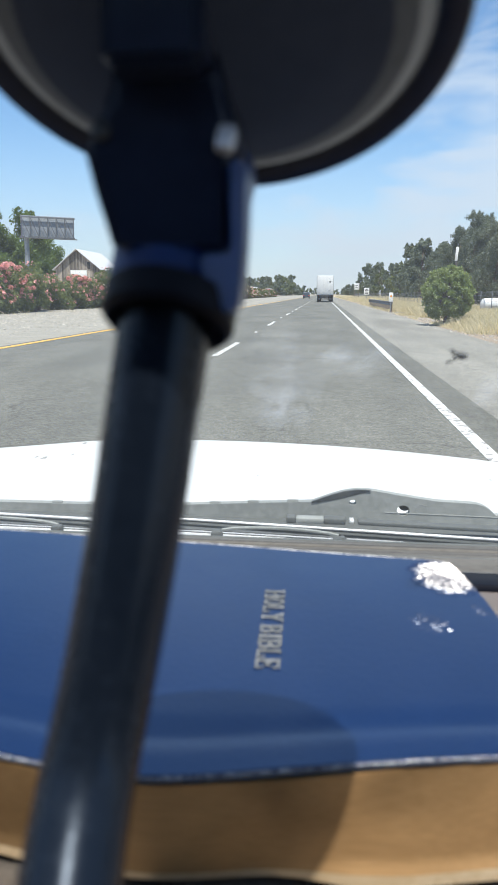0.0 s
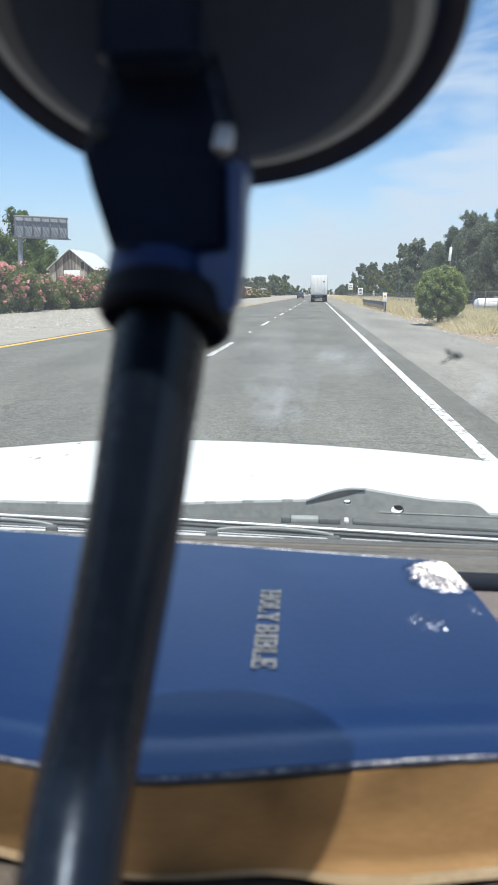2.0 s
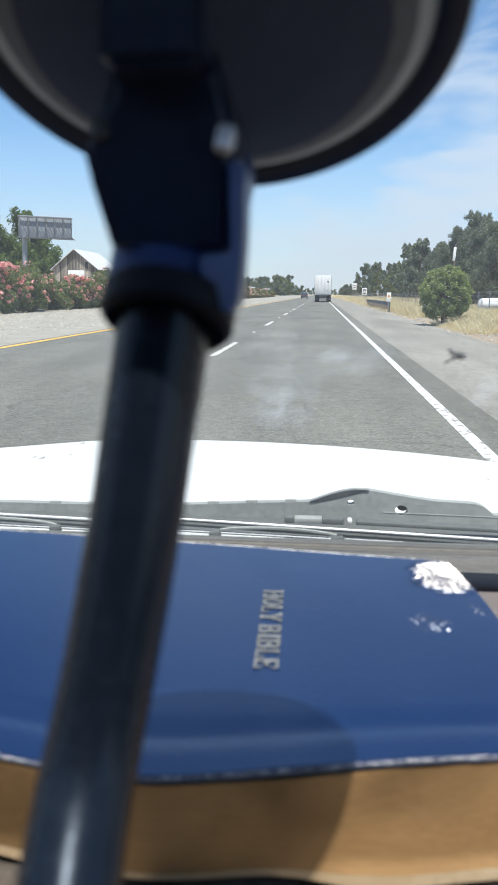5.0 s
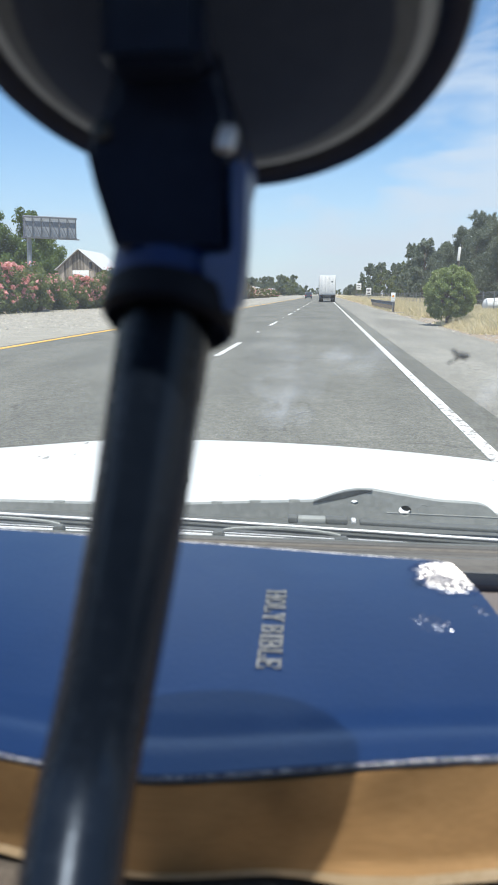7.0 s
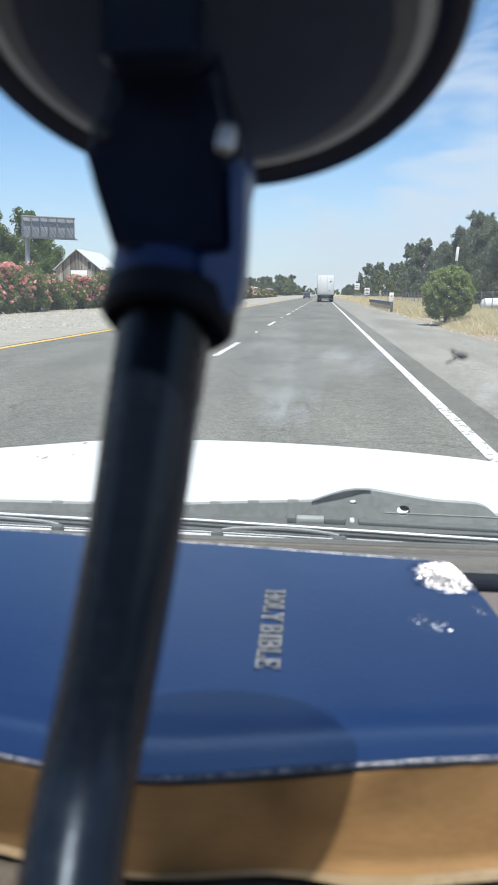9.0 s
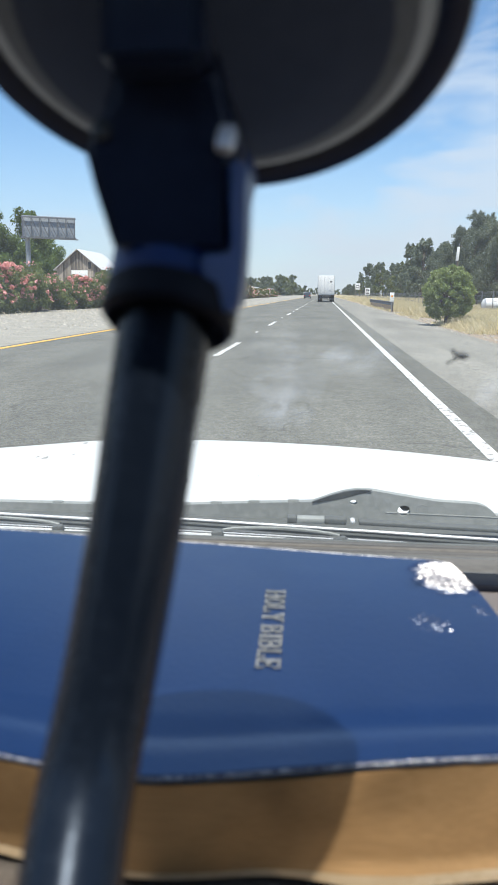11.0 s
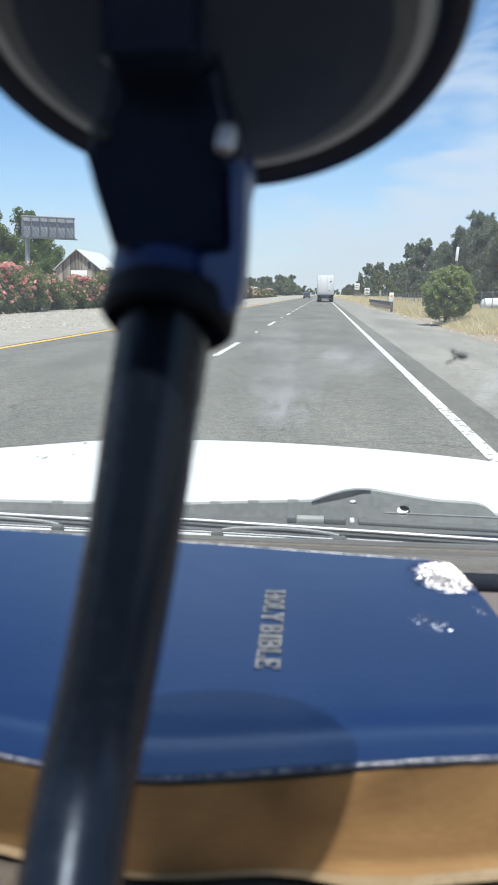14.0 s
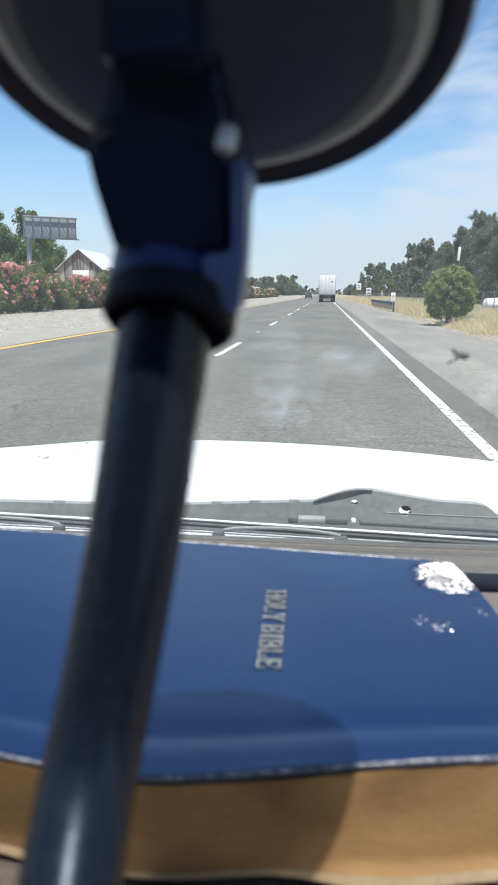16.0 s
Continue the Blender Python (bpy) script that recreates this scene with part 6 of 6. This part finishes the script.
sign_panel("marker_post", "slim white marker post with an amber reflector", 4.9, -100, 0.55, 0.10, 0.9, M_SIGN, 0.02, bars=[(0, 0.85, 0.9, 0.2)], ink=M_ORANGE, group="marker posts", category="road marker")
sign_panel("marker_post", "slim white marker post with an amber reflector", -10.6, -190, 0.2, 0.12, 1.1, M_SIGN, 0.02, bars=[(0, 0.8, 0.9, 0.3)], ink=M_ORANGE, group="marker posts", category="road marker")

# yellow diamond merge sign
dia = thing("merge_sign", "yellow diamond merge sign with a black arrow on a timber post", "road sign", (-11.5, -172, 0))
bm = bmesh.new()
box(bm, (0, 0.06, 1.2), (0.1, 0.1, 3.0), 0.01)
part("post", bm, M_TIMBER, dia)
bm = bmesh.new()
box(bm, (0, 0, 2.7), (0.92, 0.02, 0.92), 0.008, Matrix.Rotation(radians(45), 4, "Y"))
panel = part("panel", bm, M_YELLOW, dia)
bm = bmesh.new()
box(bm, (0, -0.013, 2.62), (0.09, 0.006, 0.62))
prism(bm, [(-0.17, 2.85), (0.17, 2.85), (0.0, 3.12)], -0.016, -0.010)
box(bm, (0.12, -0.013, 2.5), (0.08, 0.006, 0.4), 0, Matrix.Rotation(radians(-32), 4, "Y"))
part("arrow", bm, M_SIGNINK, panel, "black merge arrow", smooth=False)

# ramp that joined the highway, with its red paved gore
bm = bmesh.new()
slab(bm, lambda u, v: (1.75 + 6.0 * (1 - v) ** 0.5 * u + 55 * (1 - v) ** 2, -250 + 110 * v, 0.03 - 0.004 * u), 4, 30, (0, 0, -0.1))
ramp = new("ramp_road", finish("ramp_road", bm, M_ROAD, False))
tagged(ramp, "grey asphalt slip road curving in to the highway", "road", kind="structure")
strip("paved_gore", -10.8, -9.35, 0.034, 0.036, M_REDPAVE, "red paved strip beside the yellow line", "paving", -215, -150, 8)

# planting along the verge that was passed
white_shrub = shrub("flowering_shrub", "dark green shrub with white blossoms beside the shoulder", 61, 3.0, 1.9, M_OLE, 5200, 0.07, M_SIGN, 700, "verge shrubs")
for i, (x, y) in enumerate([(8.2, -108), (8.6, -103), (9.0, -98), (8.4, -92), (8.8, -86), (9.4, -72), (9.0, -64)]):
    place(white_shrub, x, y, 0.9 + 0.05 * (i % 4), 51.0 * i, None, i == 0)


def cedar(x, y, h):
    rg = np.random.default_rng(77)
    t = thing("cedar", "tall dark green cedar with layered drooping branches", "tree", (x, y, 0))
    bm = bmesh.new()
    limb(bm, (0, 0, -0.2), (0.2, 0, h), 0.28, 0.03, rg, 6, 10)
    cs, rs = [], []
    for i in range(46):
        f = 0.08 + 0.9 * i / 46
        a = rg.uniform(0, 2 * math.pi)
        d = (1 - f) * h * 0.36 * rg.uniform(0.6, 1.1) + 0.2
        e = (d * math.cos(a), d * math.sin(a), h * f - 0.15 * d)
        limb(bm, (0.2 * f, 0, h * f), e, 0.06, 0.015, rg, 2, 5)
        for k in (0.35, 0.6, 0.85, 1.0):
            cs.append((e[0] * k, e[1] * k, h * f - 0.15 * d * k))
            rs.append(0.25 + 0.28 * (1 - f))
    part("trunk", bm, M_BARK, t)
    v, f = leaves(rg, cs, rs, 16000, 0.09, 2.4, 0.5, 0.7)
    raw("crown", v, f, [M_EUC], t)


cedar(12.5, -94, 9.5)


def palm(x, y, h):
    rg = np.random.default_rng(78)
    t = thing("palm_tree", "slender fan palm with a ragged round crown", "tree", (x, y, 0))
    bm = bmesh.new()
    limb(bm, (0, 0, -0.2), (0.15, 0.1, h), 0.26, 0.16, rg, 6, 10)
    part("trunk", bm, M_BARK, t)
    v, f = [], []
    for i in range(46):
        a, e = rg.uniform(0, 2 * math.pi), rg.uniform(-0.9, 1.3)
        u = Vector((math.cos(a) * math.cos(e), math.sin(a) * math.cos(e), math.sin(e)))
        s = Vector((-math.sin(a), math.cos(a), 0))
        o = Vector((0.15, 0.1, h))
        for k in range(-4, 5):
            tip = o + u * 1.5 + (s * math.sin(k * 0.28) + u * math.cos(k * 0.28)) * 0.8 - Vector((0, 0, 0.25))
            b = len(v)
            v += [o + u * 1.45 - s * 0.03, o + u * 1.45 + s * 0.03, tip]
            f.append((b, b + 1, b + 2))
        b = len(v)
        v += [o - s * 0.02, o + s * 0.02, o + u * 1.5]
        f.append((b, b + 1, b + 2))
    raw("fronds", v, f, [M_GREEN], t)


palm(27.0, 14.0, 9.0)
weeper = tree("weeping_tree", "large weeping grey-green tree with a ragged hanging crown", 81, 12.0, 5.5, M_EUC, 6000, 0.30, "round", trunk_h=0.25)
place(weeper, -20.0, -205, 1.0, 0, None, True)
for i, (x, y) in enumerate([(-21.5, -78), (-21.8, -70), (-21.2, -40), (-21.6, -36), (-21.5, -32), (-21.4, -8), (-21.7, -4), (-21.5, 0), (-21.6, 4), (-21.4, 8), (-21.6, 12), (-21.5, 16), (-21.6, 21), (-21.5, 26)]):
    place(HEDGE_FAR[(1, 1, 0, 3, 0, 2, 3, 0, 1, 3, 2, 0, 1, 0)[i]], x, y, 1.0 + 0.06 * (i % 3), 63.0 * i)
for i, (x, y, k, s) in enumerate([(22, 60, 0, 0.9), (24, 48, 1, 0.95), (23, 20, 0, 0.8), (21, 6, 1, 0.8), (-60, 60, 1, 0.9), (-66, 30, 0, 1.0)]):
    place(ROW_FAR[k] if x > 0 else FARS_LOW[k], x, y, s, 29.0 * i)

# buildings and vehicles of the roadside services
house = thing("low_building", "cream stucco building with a red tiled hip roof", "building", (-78, -150, 0), "", 20)
bm = bmesh.new()
box(bm, (0, 0, 2.6), (22, 12, 5.2), 0.05)
part("wall", bm, M_STUCCO, house)
bm = bmesh.new()
vs = [bm.verts.new(p) for p in ((-12, -7, 5.2), (12, -7, 5.2), (12, 7, 5.2), (-12, 7, 5.2), (-6, 0, 8.0), (6, 0, 8.0))]
for q in ((0, 1, 5, 4), (1, 2, 5), (2, 3, 4, 5), (3, 0, 4), (3, 2, 1, 0)):
    bm.faces.new([vs[i] for i in q])
part("roof", bm, M_TILE, house, "red tiled roof")
for k in range(6):
    for z in (1.5, 4.0):
        bm = bmesh.new()
        box(bm, (-9 + 3.6 * k, -6.03, z), (1.5, 0.12, 1.3), 0.02)
        part("window", bm, M_DGLASS, house)
sedan("white four-wheel-drive car parked beyond the highway", -44.0, -120, M_TRAILER, 70, True, -0.05)
sedan("white pickup parked near the shop sign", -58.0, -96, M_TRAILER, 95, False, -0.05)
sedan("yellow delivery van parked on a gravel yard", -34.0, -66, M_YELLOWVAN, 60, True, -0.04)
left_pole = thing("utility_pole", "tall timber utility pole with a crossarm and a grey transformer", "utility pole", (-47.0, 84, 0))
bm = bmesh.new()
rod(bm, (0, 0, -0.5), (0, 0, 11.0), 0.16, 0.11, 12)
part("shaft", bm, M_TIMBER, left_pole)
bm = bmesh.new()
box(bm, (0, 0, 10.5), (2.2, 0.12, 0.14), 0.01)
part("crossarm", bm, M_TIMBER, left_pole)
bm = bmesh.new()
turned(bm, (0.32, -0.1, 8.9), (0, 0, 1), [(0, 0.2), (0.04, 0.24), (0.9, 0.24), (0.95, 0.2)], 18)
part("transformer", bm, M_GALV, left_pole)
strip("verge_edge", 4.45, 5.6, 0.016, 0.012, M_DIRT, "bare brown dirt between shoulder and dry grass", "ground", -60, 400, 20)
